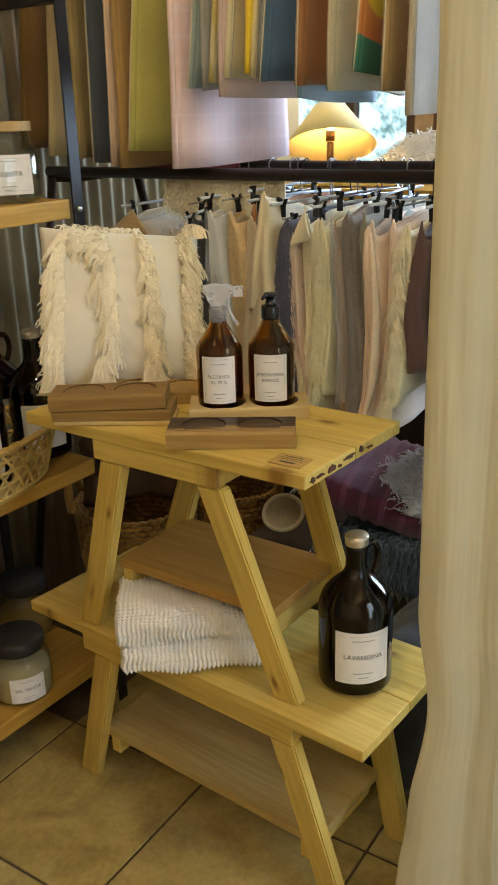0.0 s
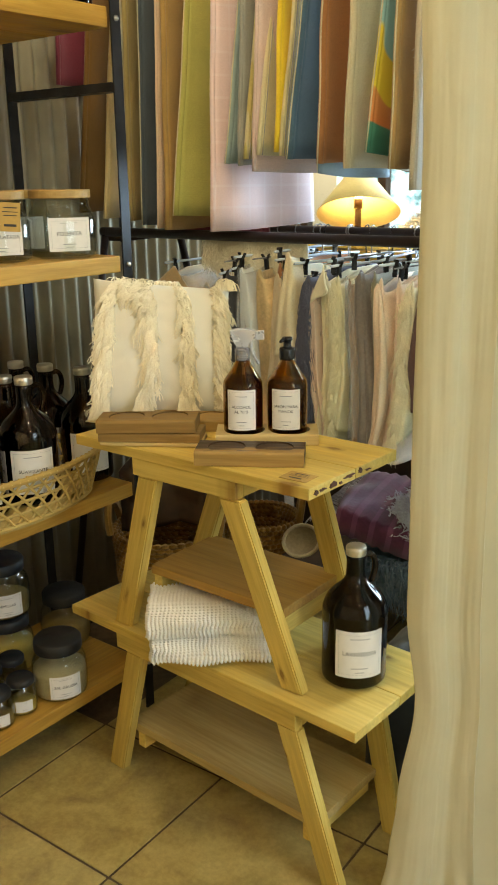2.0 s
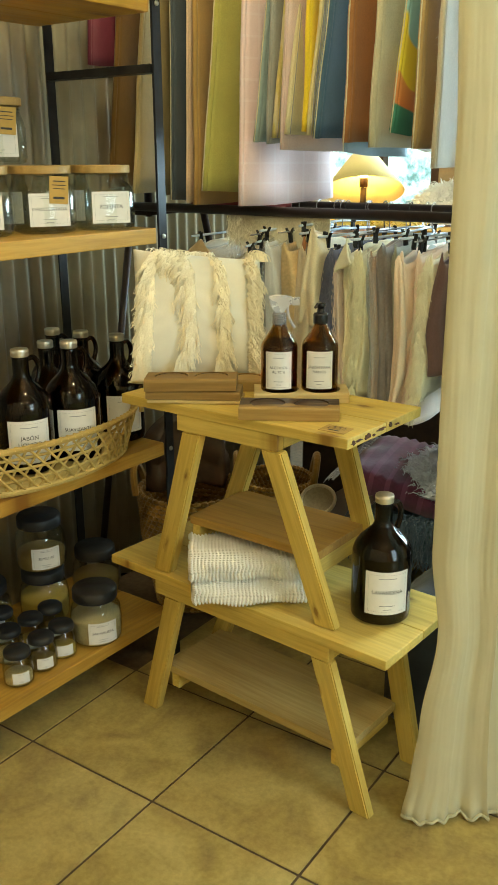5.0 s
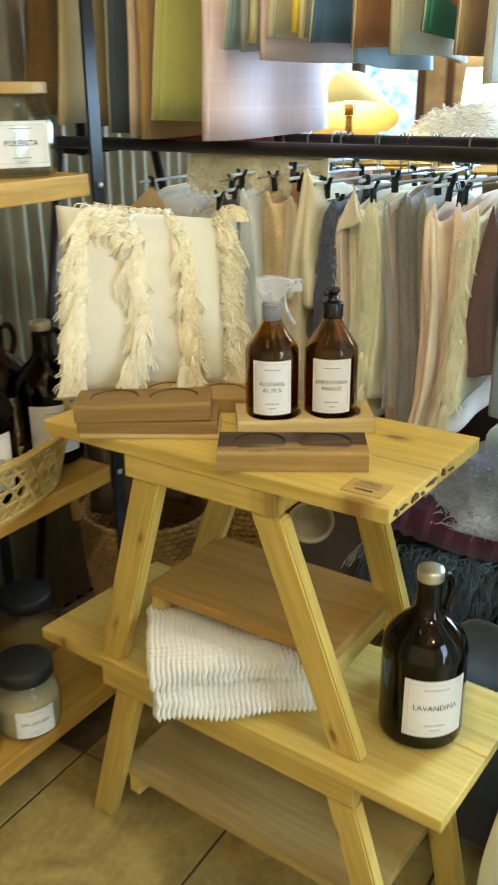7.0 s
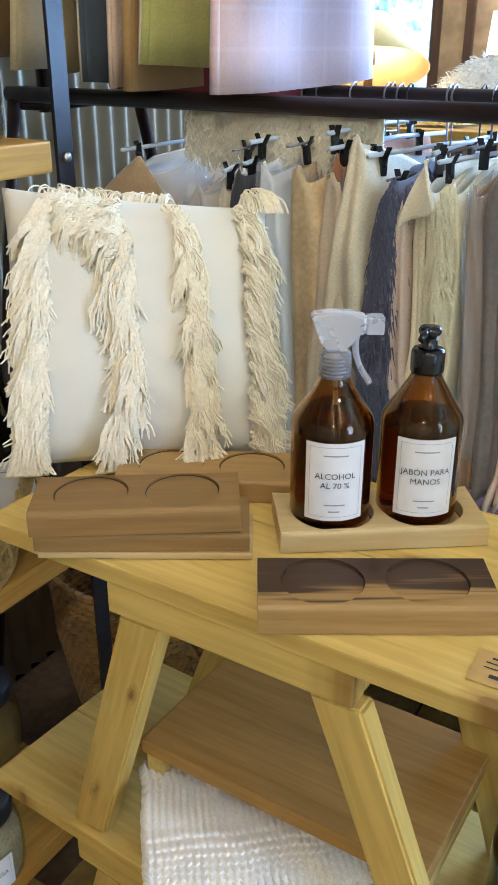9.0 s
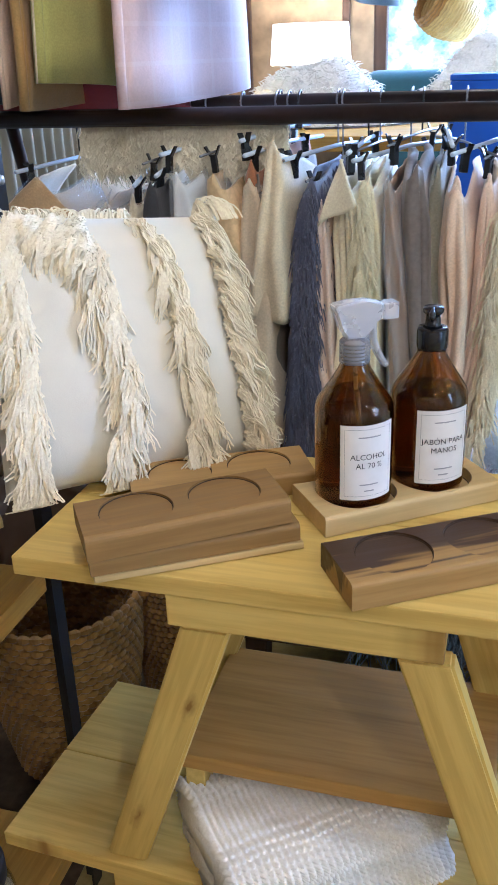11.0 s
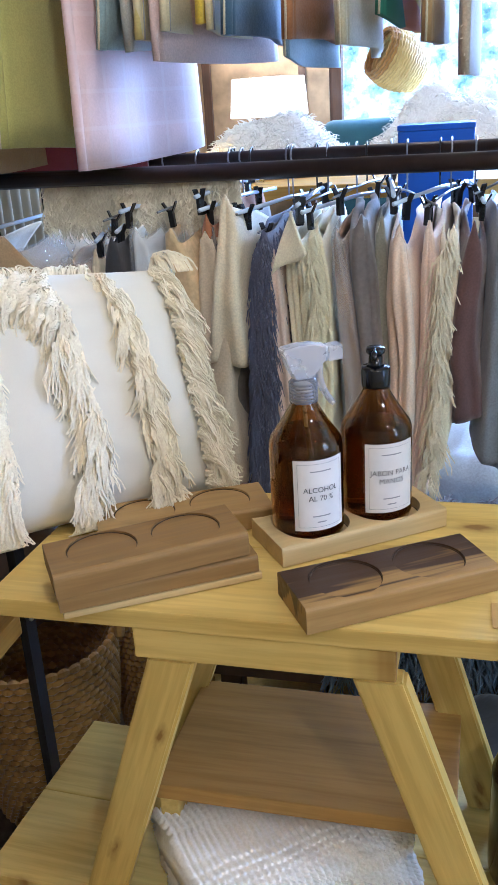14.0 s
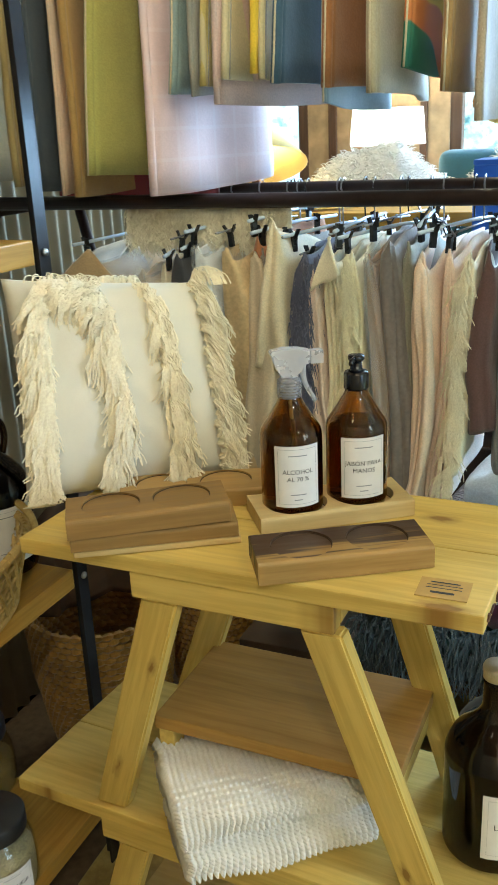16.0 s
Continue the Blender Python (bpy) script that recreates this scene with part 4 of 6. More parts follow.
TEXTILES = [
    # s, bottom, width, turn, thickness, colour, word
    (-0.645, 1.535, 0.16, 54, 0.010, (0.250, 0.035, 0.070), "crimson and green printed"),
    (-0.592, 1.216, 0.28, 52, 0.012, (0.205, 0.105, 0.020), "dark ochre brown"),
    (-0.515, 1.200, 0.28, 54, 0.010, (0.560, 0.450, 0.230), "sand beige"),
    (-0.428, 1.191, 0.28, 54, 0.012, (0.340, 0.250, 0.095), "olive khaki"),
    (-0.374, 1.182, 0.28, 56, 0.010, (0.063, 0.081, 0.105), "slate grey-blue"),
    (-0.312, 1.182, 0.28, 60, 0.006, (0.713, 0.530, 0.380), "salmon"),
    (-0.298, 1.182, 0.28, 56, 0.012, (0.420, 0.250, 0.075), "caramel tan"),
    (-0.266, 1.205, 0.30, 46, 0.014, (0.414, 0.391, 0.103), "moss green"),
    (-0.446, 1.167, 0.32, -28, 0.010, (0.220, 0.025, 0.030), "dark red"),
    (-0.152, 1.180, 0.30, 42, 0.012, (0.780, 0.585, 0.610), "pink plaid"),
    (-0.102, 1.330, 0.26, 50, 0.012, (0.265, 0.345, 0.345), "grey-blue"),
    (-0.078, 1.318, 0.24, 48, 0.008, (0.300, 0.290, 0.260), "grey"),
    (-0.048, 1.338, 0.26, 54, 0.010, (0.520, 0.430, 0.150), "straw and cream striped"),
    (-0.028, 1.310, 0.29, 40, 0.008, (0.575, 0.434, 0.410), "dusty pink"),
    (-0.015, 1.337, 0.26, 54, 0.010, (0.600, 0.530, 0.340), "cream"),
    (0.014, 1.352, 0.26, 58, 0.010, (0.80, 0.56, 0.03), "bright mustard yellow"),
    (0.044, 1.345, 0.26, 56, 0.008, (0.610, 0.520, 0.300), "cream"),
    (0.066, 1.327, 0.26, 50, 0.014, (0.057, 0.115, 0.184), "denim blue"),
    (0.140, 1.306, 0.25, 52, 0.006, (0.240, 0.330, 0.400), "light blue"),
    (0.146, 1.316, 0.26, 50, 0.014, (0.340, 0.135, 0.040), "rust red"),
    (0.209, 1.310, 0.26, 52, 0.014, (0.500, 0.430, 0.290), "natural linen"),
    (0.264, 1.345, 0.24, 54, 0.010, (0.713, 0.483, 0.069), "multicolour printed"),
    (0.308, 1.308, 0.26, 54, 0.012, (0.360, 0.210, 0.075), "mustard brown"),
    (0.356, 1.272, 0.26, 54, 0.010, (0.500, 0.400, 0.290), "dusty rose, frayed"),
    (0.434, 1.305, 0.26, 56, 0.012, (0.345, 0.333, 0.380), "lavender grey"),
    (0.534, 1.291, 0.26, 56, 0.012, (0.759, 0.690, 0.621), "off-white"),]


def printed_cloth():
    m, nt, b = material("printed_cloth")
    sep = nt.nodes.new("ShaderNodeSeparateXYZ")
    vec = coords(nt, shift=False)
    nt.links.new(vec, sep.inputs[0])
    wav = noise_fac(nt, vec, 6.0, 1)
    ad = nt.nodes.new("ShaderNodeMath")
    ad.operation, ad.inputs[1].default_value = "MULTIPLY_ADD", 0.25
    nt.links.new(wav, ad.inputs[0])
    lean = nt.nodes.new("ShaderNodeMath")
    lean.operation, lean.inputs[1].default_value = "MULTIPLY_ADD", 0.5
    nt.links.new(sep.outputs["X"], lean.inputs[0])
    nt.links.new(sep.outputs["Z"], lean.inputs[2])
    nt.links.new(lean.outputs[0], ad.inputs[2])
    col = ramp(nt, ad.outputs[0], [(0.0, (0.04, 0.17, 0.12)), (0.175, (0.05, 0.20, 0.13)), (0.18, (0.60, 0.20, 0.06)), (0.245, (0.60, 0.24, 0.07)), (0.25, (0.70, 0.55, 0.05)), (0.345, (0.70, 0.52, 0.05)), (0.35, (0.27, 0.47, 0.50))])
    nt.links.new(col, b.inputs["Base Color"])
    b.inputs["Roughness"].default_value = 0.9
    return m


PRINT = printed_cloth()
CREAM_EDGE = cloth("cream_selvedge", (0.62, 0.54, 0.38), 0.9)


def textile(k, s, low, width, turn, thick, colour, word):
    """A folded cloth hanging from the top rail; one folded edge looks into the shop."""
    top = 2.006
    Hh = top - low
    rng = random.Random(k * 7 + 1)
    ph, ph2 = rng.uniform(0, 6), rng.uniform(0, 6)
    inset = 0.09 if word == "moss green" else 0.06 if "mustard yellow" in word else 0.10 if word in ("grey-blue", "straw and cream striped", "cream", "denim blue", "multicolour printed", "sand beige", "dark ochre brown") else 0.025
    sway, slant = rng.uniform(-0.004, 0.004), rng.uniform(-0.016, 0.012)
    m = ROOM @ Matrix.Translation((s, -0.09 if turn > 0 else 0.075, low)) @ pose(0, 0, 0, 0, 0, turn - ROOM_ANGLE)
    if "plaid" in word:
        mat = cloth("plaid_" + str(k), colour, 0.85, 900, 0.05, ("XZ", 21.0, 0.12, (0.82, 0.66, 0.69)))
        quiet_weave(mat, 0.10)
    elif "multicolour" in word:
        mat = PRINT
    elif "striped" in word:
        mat = cloth("striped_" + str(k), colour, 0.85, 900, 0.08, ("X", 40.0, 0.4, (0.60, 0.54, 0.40)))
    else:
        mat = cloth("linen_" + word.replace(" ", "_"), colour, 0.85, 1100, 0.12)
    t = thing("hanging_textile", word + " folded textile hanging from the rack's top rail", "textile", m, "textiles hanging on the rack")

    def face(u, v):
        # u along the cloth away from the shop, v upwards
        x = inset * v + u * (width - inset * v) * (0.90 + 0.10 * (1 - v))
        y = 0.011 * math.sin(3.1 * u + ph) * (1 - 0.5 * v) + 0.007 * math.sin(8 * u + ph2 + 1.2 * v) * u + 0.005 * wob(3 * u, 4 * v, k) + sway * (1 - v) ** 1.5
        z = v * Hh + (0.006 * math.sin(2.4 * u + ph2) + slant * u) * (1 - v)
        return (x, y, z)

    part("cloth", sheet(18, 16, face, thick), mat, t, "", None, True)
    ed = bmesh.new()
    rows = [Vector(face(0.0, v / 16)) for v in range(17)]
    tube([p + Vector((0.0005, 0, 0)) for p in rows], thick * 0.60, 8, True, bm=ed)
    part("folded_edge", ed, mat, t, "", None, True)
    if word in ("denim blue", "rust red", "natural linen", "slate grey-blue", "light blue", "grey-blue", "mustard brown", "multicolour printed", "moss green"):
        # the pale selvedge along the near edge
        part("selvedge", tube([p + Vector((-thick * 0.58, 0, 0)) for p in rows], 0.0015, 6), CREAM_EDGE, t, "thin cream selvedge", None, True)
    elif "striped" in word or word == "cream":
        part("piping", tube([p + Vector((0.006, -thick * 0.62, 0)) for p in rows], 0.0011, 5), INK_SOFT, t, "thin grey woven stripe", None, True)
    if "frayed" in word:
        fr = bmesh.new()
        for q in range(90):
            v = q / 90
            p = Vector(face(0.0, v))
            tube([p, p + Vector((rng.uniform(-0.012, -0.004), rng.uniform(-0.006, 0.006), rng.uniform(-0.012, 0.0)))], 0.0008, 3, bm=fr)
        part("frayed_edge", fr, mat, t)


for k, row in enumerate(TEXTILES):
    textile(k, *row)

GARMENTS = [
    # near corner s and width at the top, the same at the bottom, top, bottom, style, colour, words
    (-0.400, 0.145, -0.420, 0.170, 1.083, 0.680, "flap", (0.36, 0.25, 0.13), "taupe woven trousers under clear film"),
    (-0.252, 0.070, -0.260, 0.080, 1.066, 0.650, "film", (0.44, 0.32, 0.19), "tan garment under clear film"),
    (-0.185, 0.024, -0.190, 0.030, 1.078, 0.670, "plain", (0.66, 0.58, 0.42), "cream garment"),
    (-0.164, 0.042, -0.150, 0.046, 1.095, 0.690, "plain", (0.045, 0.045, 0.052), "charcoal garment"),
    (-0.120, 0.048, -0.115, 0.056, 1.106, 0.667, "film", (0.66, 0.67, 0.70), "white garment under clear film"),
    (-0.070, 0.060, -0.066, 0.062, 1.104, 0.647, "wool", (0.50, 0.37, 0.20), "beige wool throw"),
    (-0.016, 0.036, -0.030, 0.040, 1.122, 0.667, "plain", (0.33, 0.14, 0.06), "rust brown garment"),
    (-0.020, 0.044, -0.044, 0.088, 1.098, 0.690, "plain", (0.46, 0.38, 0.27), "taupe linen trousers"),
    (0.004, 0.020, 0.000, 0.040, 1.104, 0.760, "plain", (0.23, 0.20, 0.17), "grey-brown garment"),
    (0.024, 0.034, -0.014, 0.068, 1.148, 0.886, "plain", (0.60, 0.52, 0.37), "short natural linen jacket"),
    (0.060, 0.040, 0.052, 0.056, 1.098, 0.690, "fur", (0.100, 0.105, 0.165), "slate blue shaggy throw"),
    (0.090, 0.020, 0.096, 0.026, 1.072, 0.700, "plain", (0.56, 0.43, 0.35), "pale rose garment"),
    (0.103, 0.046, 0.104, 0.050, 1.106, 0.690, "flap pleat", (0.70, 0.61, 0.45), "cream linen garment with a turned-over tip"),
    (0.146, 0.030, 0.146, 0.032, 1.102, 0.740, "fringe", (0.70, 0.61, 0.43), "cream scarf with fringe"),
    (0.174, 0.030, 0.202, 0.032, 1.096, 0.682, "film", (0.33, 0.21, 0.12), "brown herringbone throw under clear film"),
    (0.204, 0.032, 0.228, 0.030, 1.116, 0.682, "wool", (0.205, 0.175, 0.165), "grey melange wool throw"),
    (0.234, 0.022, 0.244, 0.024, 1.114, 0.690, "plain", (0.30, 0.29, 0.23), "olive grey throw"),
    (0.254, 0.046, 0.240, 0.044, 1.102, 0.677, "fold", (0.62, 0.47, 0.36), "pale pink linen garment"),
    (0.300, 0.026, 0.284, 0.032, 1.104, 0.690, "pleat", (0.64, 0.49, 0.40), "rose linen garment"),
    (0.325, 0.034, 0.314, 0.032, 1.100, 0.740, "fringe", (0.66, 0.57, 0.42), "ecru scarf with knotted fringe"),
    (0.355, 0.036, 0.338, 0.052, 1.104, 0.800, "plain", (0.115, 0.055, 0.050), "plum brown throw"),
    (0.388, 0.050, 0.392, 0.060, 1.114, 0.742, "plain", (0.216, 0.216, 0.243), "slate grey throw"),
    (0.442, 0.050, 0.445, 0.056, 1.110, 0.757, "plain", (0.297, 0.176, 0.101), "brown leather-coloured garment"),
    (0.502, 0.060, 0.505, 0.070, 1.110, 0.727, "wool", (0.540, 0.500, 0.470), "light grey wool throw"),
    (0.580, 0.060, 0.582, 0.070, 1.110, 0.687, "plain", (0.270, 0.189, 0.149), "dark brown garment"),]


FILM = plain("clear_film", (0.80, 0.87, 1.0), 0.10, 0, 0.05, 20, 0, 0.8)
FILM.node_tree.nodes["Principled BSDF"].inputs["Alpha"].default_value = 0.16
# opaque pale blue: cool glints on clear hangers are put into the colour
CLEAR_PLASTIC = plain("hanger_plastic_glint_blue", (0.66, 0.76, 0.92), 0.12, 0, 0.05, 20, 0, 0.05)
DEPTH = 0.27


def garment(k, s, wide, s_low, wide_low, top, low, style, colour, words):
    """Cloth folded over a hanger: both sides run back from a soft front fold."""
    rng = random.Random(40 + k)
    m = ROOM @ Matrix.Translation((s, -0.05 + rng.uniform(-0.008, 0.012), 0)) @ pose(0, 0, 0, 0, 0, rng.uniform(-4, 4))
    g = thing("hanging_garment", words + " clipped on a hanger", "garment", m, "garments on the clothes rack")
    colour = tuple(min(0.86, 1.28 * c) for c in colour) if max(colour) > 0.3 else colour
    mat = cloth("garment_" + str(k), colour, 0.9, 420 if style == "wool" else 1000, 0.30 if style == "wool" else 0.14)
    ph, ph2, ph3 = (rng.uniform(0, 6) for _ in range(3))
    peak = rng.uniform(0.35, 0.7)
    shoulder = rng.uniform(0.018, 0.04)
    pleats = 5 if "pleat" in style else 2.3 if style == "fold" else rng.choice((1.0, 1.5, 2.0))
    deep = 0.0075 if "pleat" in style else 0.010 if style == "fold" else 0.004
    hem = rng.uniform(-0.03, 0.03)
    bow = rng.uniform(-0.008, 0.008)

    def face(u, v):
        # u round the fold from the back of one side to the back of the other, v upwards
        q = max(0.0, min(1.0, (u - 0.28) / 0.44))
        q = q * q * (3 - 2 * q)
        y = DEPTH * max(0.0, (abs(u - 0.5) - 0.10) / 0.40) ** 1.2
        fall = (1 - v) ** 1.15
        w = wide + (wide_low - wide) * fall
        pinch = 1 - 0.50 * max(0.0, (v - 0.78) / 0.22) ** 1.6
        x0 = (s_low - s) * fall + bow * math.sin(math.pi * v)
        x = x0 + w * peak + (q - peak) * w * pinch * (1 + 0.35 * y / DEPTH)
        near = max(0.0, 1 - y / 0.10)
        x += (0.005 * math.sin(4.2 * v + ph) * (1 - v) + 0.0045 * wob(2 * q + 3 * y / DEPTH, 4 * v, k)) * (0.5 + (1 - v))
        y += -deep * near * math.sin(2 * math.pi * pleats * q + ph2 + 1.4 * math.sin(2.2 * v + ph)) * (1.1 - 0.9 * v) + 0.012 * near * math.sin(3.3 * v + ph3) * (1 - v)
        x += 0.0035 * math.sin(30 * y + 5 * v + ph3) * (1 - near)
        drop = shoulder * abs(q - peak) * 2 * (0.4 + 0.6 * near) + 0.012 * near + (0.32 * y if top > 1.13 else 0.0)
        z = low + hem * (1 - v) * (q - 0.5) + 0.01 * (1 - v) * math.sin(14 * y + ph) + v * (top - drop - low)
        return (x, y, z)

    part("cloth", sheet(64, 26, face, {"wool": 0.009}.get(style, 0.004)), mat, g, "", None, True)
    if "flap" in style:
        # a tip of the cloth turned over the hanger and hanging to the front
        xc = wide * peak

        def flap(u, v):
            f = 1 - v
            x = xc + ((-0.006 + (wide + 0.010) * u) - xc) * f ** 0.9
            return (x, -0.004 - 0.020 * math.sin(1.7 * f) - 0.006 * math.sin(3 * u + ph), top + 0.002 - f * (0.085 - 0.032 * u) + 0.003 * math.sin(6 * u) * f)

        part("flap", sheet(16, 12, flap, 0.004), mat, g, "turned-over tip", None, True)
    if style == "fold":
        def lapel(u, v):
            p = Vector(face(0.42 + 0.16 * u + 0.03 * math.sin(4 * v), v * 0.98))
            return (p.x + 0.004 * math.sin(3 * v), p.y - 0.010 - 0.008 * math.sin(math.pi * u), p.z)

        part("lapel", sheet(10, 22, lapel, 0.004), mat, g, "", None, True)
    if style in ("fur", "fringe"):
        fr = bmesh.new()
        if style == "fur":
            for q in range(4200):
                u, v = rng.uniform(0.30, 0.92), rng.random()
                p = Vector(face(u, v))
                out = Vector((0.5 * math.copysign(max(0.0, abs(u - 0.5) - 0.06) * 4, u - 0.5), -max(0.0, 1 - abs(u - 0.5) * 4), 0)) * rng.uniform(0.008, 0.016)
                L = rng.uniform(0.018, 0.036)
                d = rng.uniform(-0.35, 0.35)
                tube([p, p + out + Vector((d * L * 0.5, 0, -L * 0.30)), p + out * 0.9 + Vector((d * L, 0, -L))], [0.0014, 0.0012, 0.0004], 3, False, bm=fr)
        else:
            for q in range(95):
                v = rng.random() ** 0.9
                p0 = Vector(face(rng.uniform(0.36, 0.50), v)) + Vector((-0.002, -0.005, 0))
                lean = rng.uniform(-0.45, 0.35)
                for _ in range(9):
                    L = rng.uniform(0.020, 0.048)
                    d = lean + rng.uniform(-0.22, 0.22)
                    p = p0 + Vector((rng.uniform(-0.003, 0.003), rng.uniform(-0.003, 0.003), rng.uniform(-0.003, 0.003)))
                    tube([p, p + Vector((d * L * 0.5 - 0.003, -0.007, -L * 0.3)), p + Vector((d * L * 0.8, -0.007, -L * 0.7)), p + Vector((d * L + rng.uniform(-0.004, 0.004), -0.005, -L))], 0.0008, 3, False, bm=fr)
        tagged(part("fringe", fr, mat, g), kind="stuff")
    if "film" in words:
        def film(u, v):
            p = Vector(face(0.22 + 0.56 * u, 0.10 + 0.90 * v))
            return (p.x + (u - 0.5) * 0.014, p.y - 0.012 - 0.007 * wob(11 * u, 8 * v, k) - 0.004 * math.sin(25 * u + 9 * v), p.z + 0.006)

        part("film", sheet(30, 26, film, 0.0006), FILM, g, "clear plastic film", None, True)
    # hanger: hook over the rear rail, bar, two pairs of black clips
    x0 = wide * peak
    reach = REAR_O + 0.05
    hook = spline([(x0, reach + 0.012, REAR_Z), (x0, reach + 0.006, REAR_Z + 0.0125), (x0, reach, REAR_Z + 0.014), (x0, reach - 0.010, REAR_Z + 0.009), (x0, reach - 0.0135, REAR_Z - 0.002), (x0, reach - 0.006, REAR_Z - 0.014), (x0, reach, top + 0.012)], 5)
    part("hook", tube(hook, 0.0014, 6), HANGER_WIRE if k % 3 else BLACK_PLASTIC, g, "", None, True)
    swing = rng.uniform(-0.05, 0.05)
    plastic = k % 2 == 0 or "film" in words
    part("hanger_bar", tube([(x0 - swing, -0.004 if top < 1.13 else 0.05, top + 0.010), (x0, reach, top + 0.014), (x0 + swing, DEPTH + 0.02, top + 0.010)], 0.0032 if plastic else 0.0018, 8), CLEAR_PLASTIC if plastic else HANGER_WIRE, g, "", None, True)
    for y in (0.012 + rng.uniform(0, 0.035), DEPTH - 0.05):
        if top > 1.13 and y < 0.1:
            continue
        xx = x0 - swing * (1 - y / reach)
        tilt = Matrix.Translation((xx, y, top)) @ pose(0, 0, 0, rng.uniform(-6, 6), rng.uniform(-8, 8), rng.uniform(35, 95))
        clip = box(-0.0050, 0.0050, -0.0038, 0.0038, -0.017, 0.008, 0.0012)
        for sg in (-1, 1):
            own = box(-0.0042, 0.0042, -0.0010, 0.0010, 0, 0.015, 0.0005)
            own.transform(Matrix.Translation((0, sg * 0.0035, 0.006)) @ Matrix.Rotation(-sg * 0.5, 4, "X"))
            merged(clip, own)
        part("clip", clip, BLACK_PLASTIC, g, "black plastic clip", tilt)


for k, row in enumerate(GARMENTS):
    garment(k, *row)


def rail_scarf():
    """A cream fluffy scarf hanging behind the front rail."""
    m = ROOM @ Matrix.Translation((-0.27, 0.0, RAIL_Z))
    s = thing("fringed_scarf", "cream fluffy scarf hanging behind the rack's front rail", "scarf", m)
    mat = cloth("cream_scarf", (0.86, 0.78, 0.60), 0.95, 900, 0.12)
    L = 0.31

    def face(u, v):
        return (u * L, 0.0165 + 0.005 * math.sin(22 * u) * (1 - v) + 0.003 * wob(8 * u, 3 * v), 0.004 - 0.062 * (1 - v))

    part("cloth", sheet(40, 10, face, 0.004), mat, s, "", None, True)
    fr = bmesh.new()
    rng = random.Random(11)
    for q in range(1500):
        p = Vector(face(rng.random(), rng.random() ** 1.5 * 0.9)) + Vector((0, -0.003, 0))
        Lf = rng.uniform(0.02, 0.045)
        tube([p, p + Vector((rng.uniform(-0.008, 0.008), -rng.uniform(0.002, 0.009), -Lf * 0.5)), p + Vector((rng.uniform(-0.014, 0.014), -rng.uniform(0.0, 0.008), -Lf))], [0.0012, 0.0010, 0.0004], 3, False, bm=fr)
    tagged(part("fringe", fr, mat, s), kind="stuff")


rail_scarf()

# ---- the curtain ----


def curtain(label, base, width, edge, waves, seed):
    """A floor-length panel; edge gives (height, shift) of its near side."""
    def shift(z):
        for (za, xa), (zb, xb) in zip(edge, edge[1:]):
            if z <= zb:
                k = (z - za) / (zb - za)
                k = k * k * (3 - 2 * k)
                return xa + (xb - xa) * k
        return edge[-1][1]

    def face(u, v):
        z = 0.004 + v * 2.62
        flare = 1.0 + 0.30 * math.exp(-z / 0.25)
        x = u * width * flare + shift(z) * (1 - 0.7 * u)
        fold = 0.0
        for count, amp, ph, sway in waves:
            f = math.sin(2 * math.pi * (count * u) + ph + sway * math.sin(1.6 * z + seed))
            fold += amp * math.copysign(abs(f) ** 0.75, f)
        fold *= 0.7 + 0.3 * math.exp(-z / 0.6)
        fold += 0.004 * wob(5 * u, 4 * z, seed) + 0.0006 * wob(20 * u, 9 * z, seed + 2)
        slump = math.exp(-z / 0.035) * (0.022 * wob(u * 8, 0, seed) - 0.012)
        lift = 0.010 * abs(math.sin(11 * u + seed)) * math.exp(-z / 0.03)
        return (base[0] + x, base[1] - 0.06 * u * width + fold + slump, z + lift)

    ob = part("curtain", sheet(110, 110, face, 0.0025), CURTAIN, None, "", None, True)
    hem = bmesh.new()
    tube([Vector(face(u / 110, 0.0)) + Vector((0, -0.002, 0.003)) for u in range(111)], 0.0035, 6, True, bm=hem)
    part("hem", hem, CURTAIN, ob, "turned-up hem")
    tagged(ob, label, "curtain", "cream curtains")


curtain("floor-length cream linen curtain falling in soft folds", (0.260, 1.150), 0.128,
        ((0.0, -0.015), (0.10, 0.0), (0.22, 0.012), (0.42, 0.036), (0.60, 0.016), (0.95, 0.013), (1.30, 0.012), (1.60, 0.0), (2.7, -0.03)),
        ((0.95, 0.012, 2.9, 0.35), (1.7, 0.002, 0.8, 0.8)), 1.0)
curtain("cream linen curtain panel hanging beside another", (0.372, 1.158), 0.75,
        ((0.0, 0.040), (0.4, 0.022), (1.0, 0.010), (2.7, -0.02)),
        ((3.3, 0.015, 0.4, 0.5), (5.6, 0.003, 2.0, 1.0)), 4.0)

# ---- the leaning shelf unit ----
POST0 = Vector((-0.302, 1.742, 0.0))
SHELF_DIR = Vector((math.cos(radians(56.5)), math.sin(radians(56.5)), 0))
SHELF_BACK = Vector((-SHELF_DIR.y, SHELF_DIR.x, 0))


def front_post(z):
    return POST0 + Vector((0, 0, z))


UNIT_LENGTH = 1.05
unit = thing("shelf_unit", "dark steel shelf unit with upright posts and wooden shelves", "shelf unit")


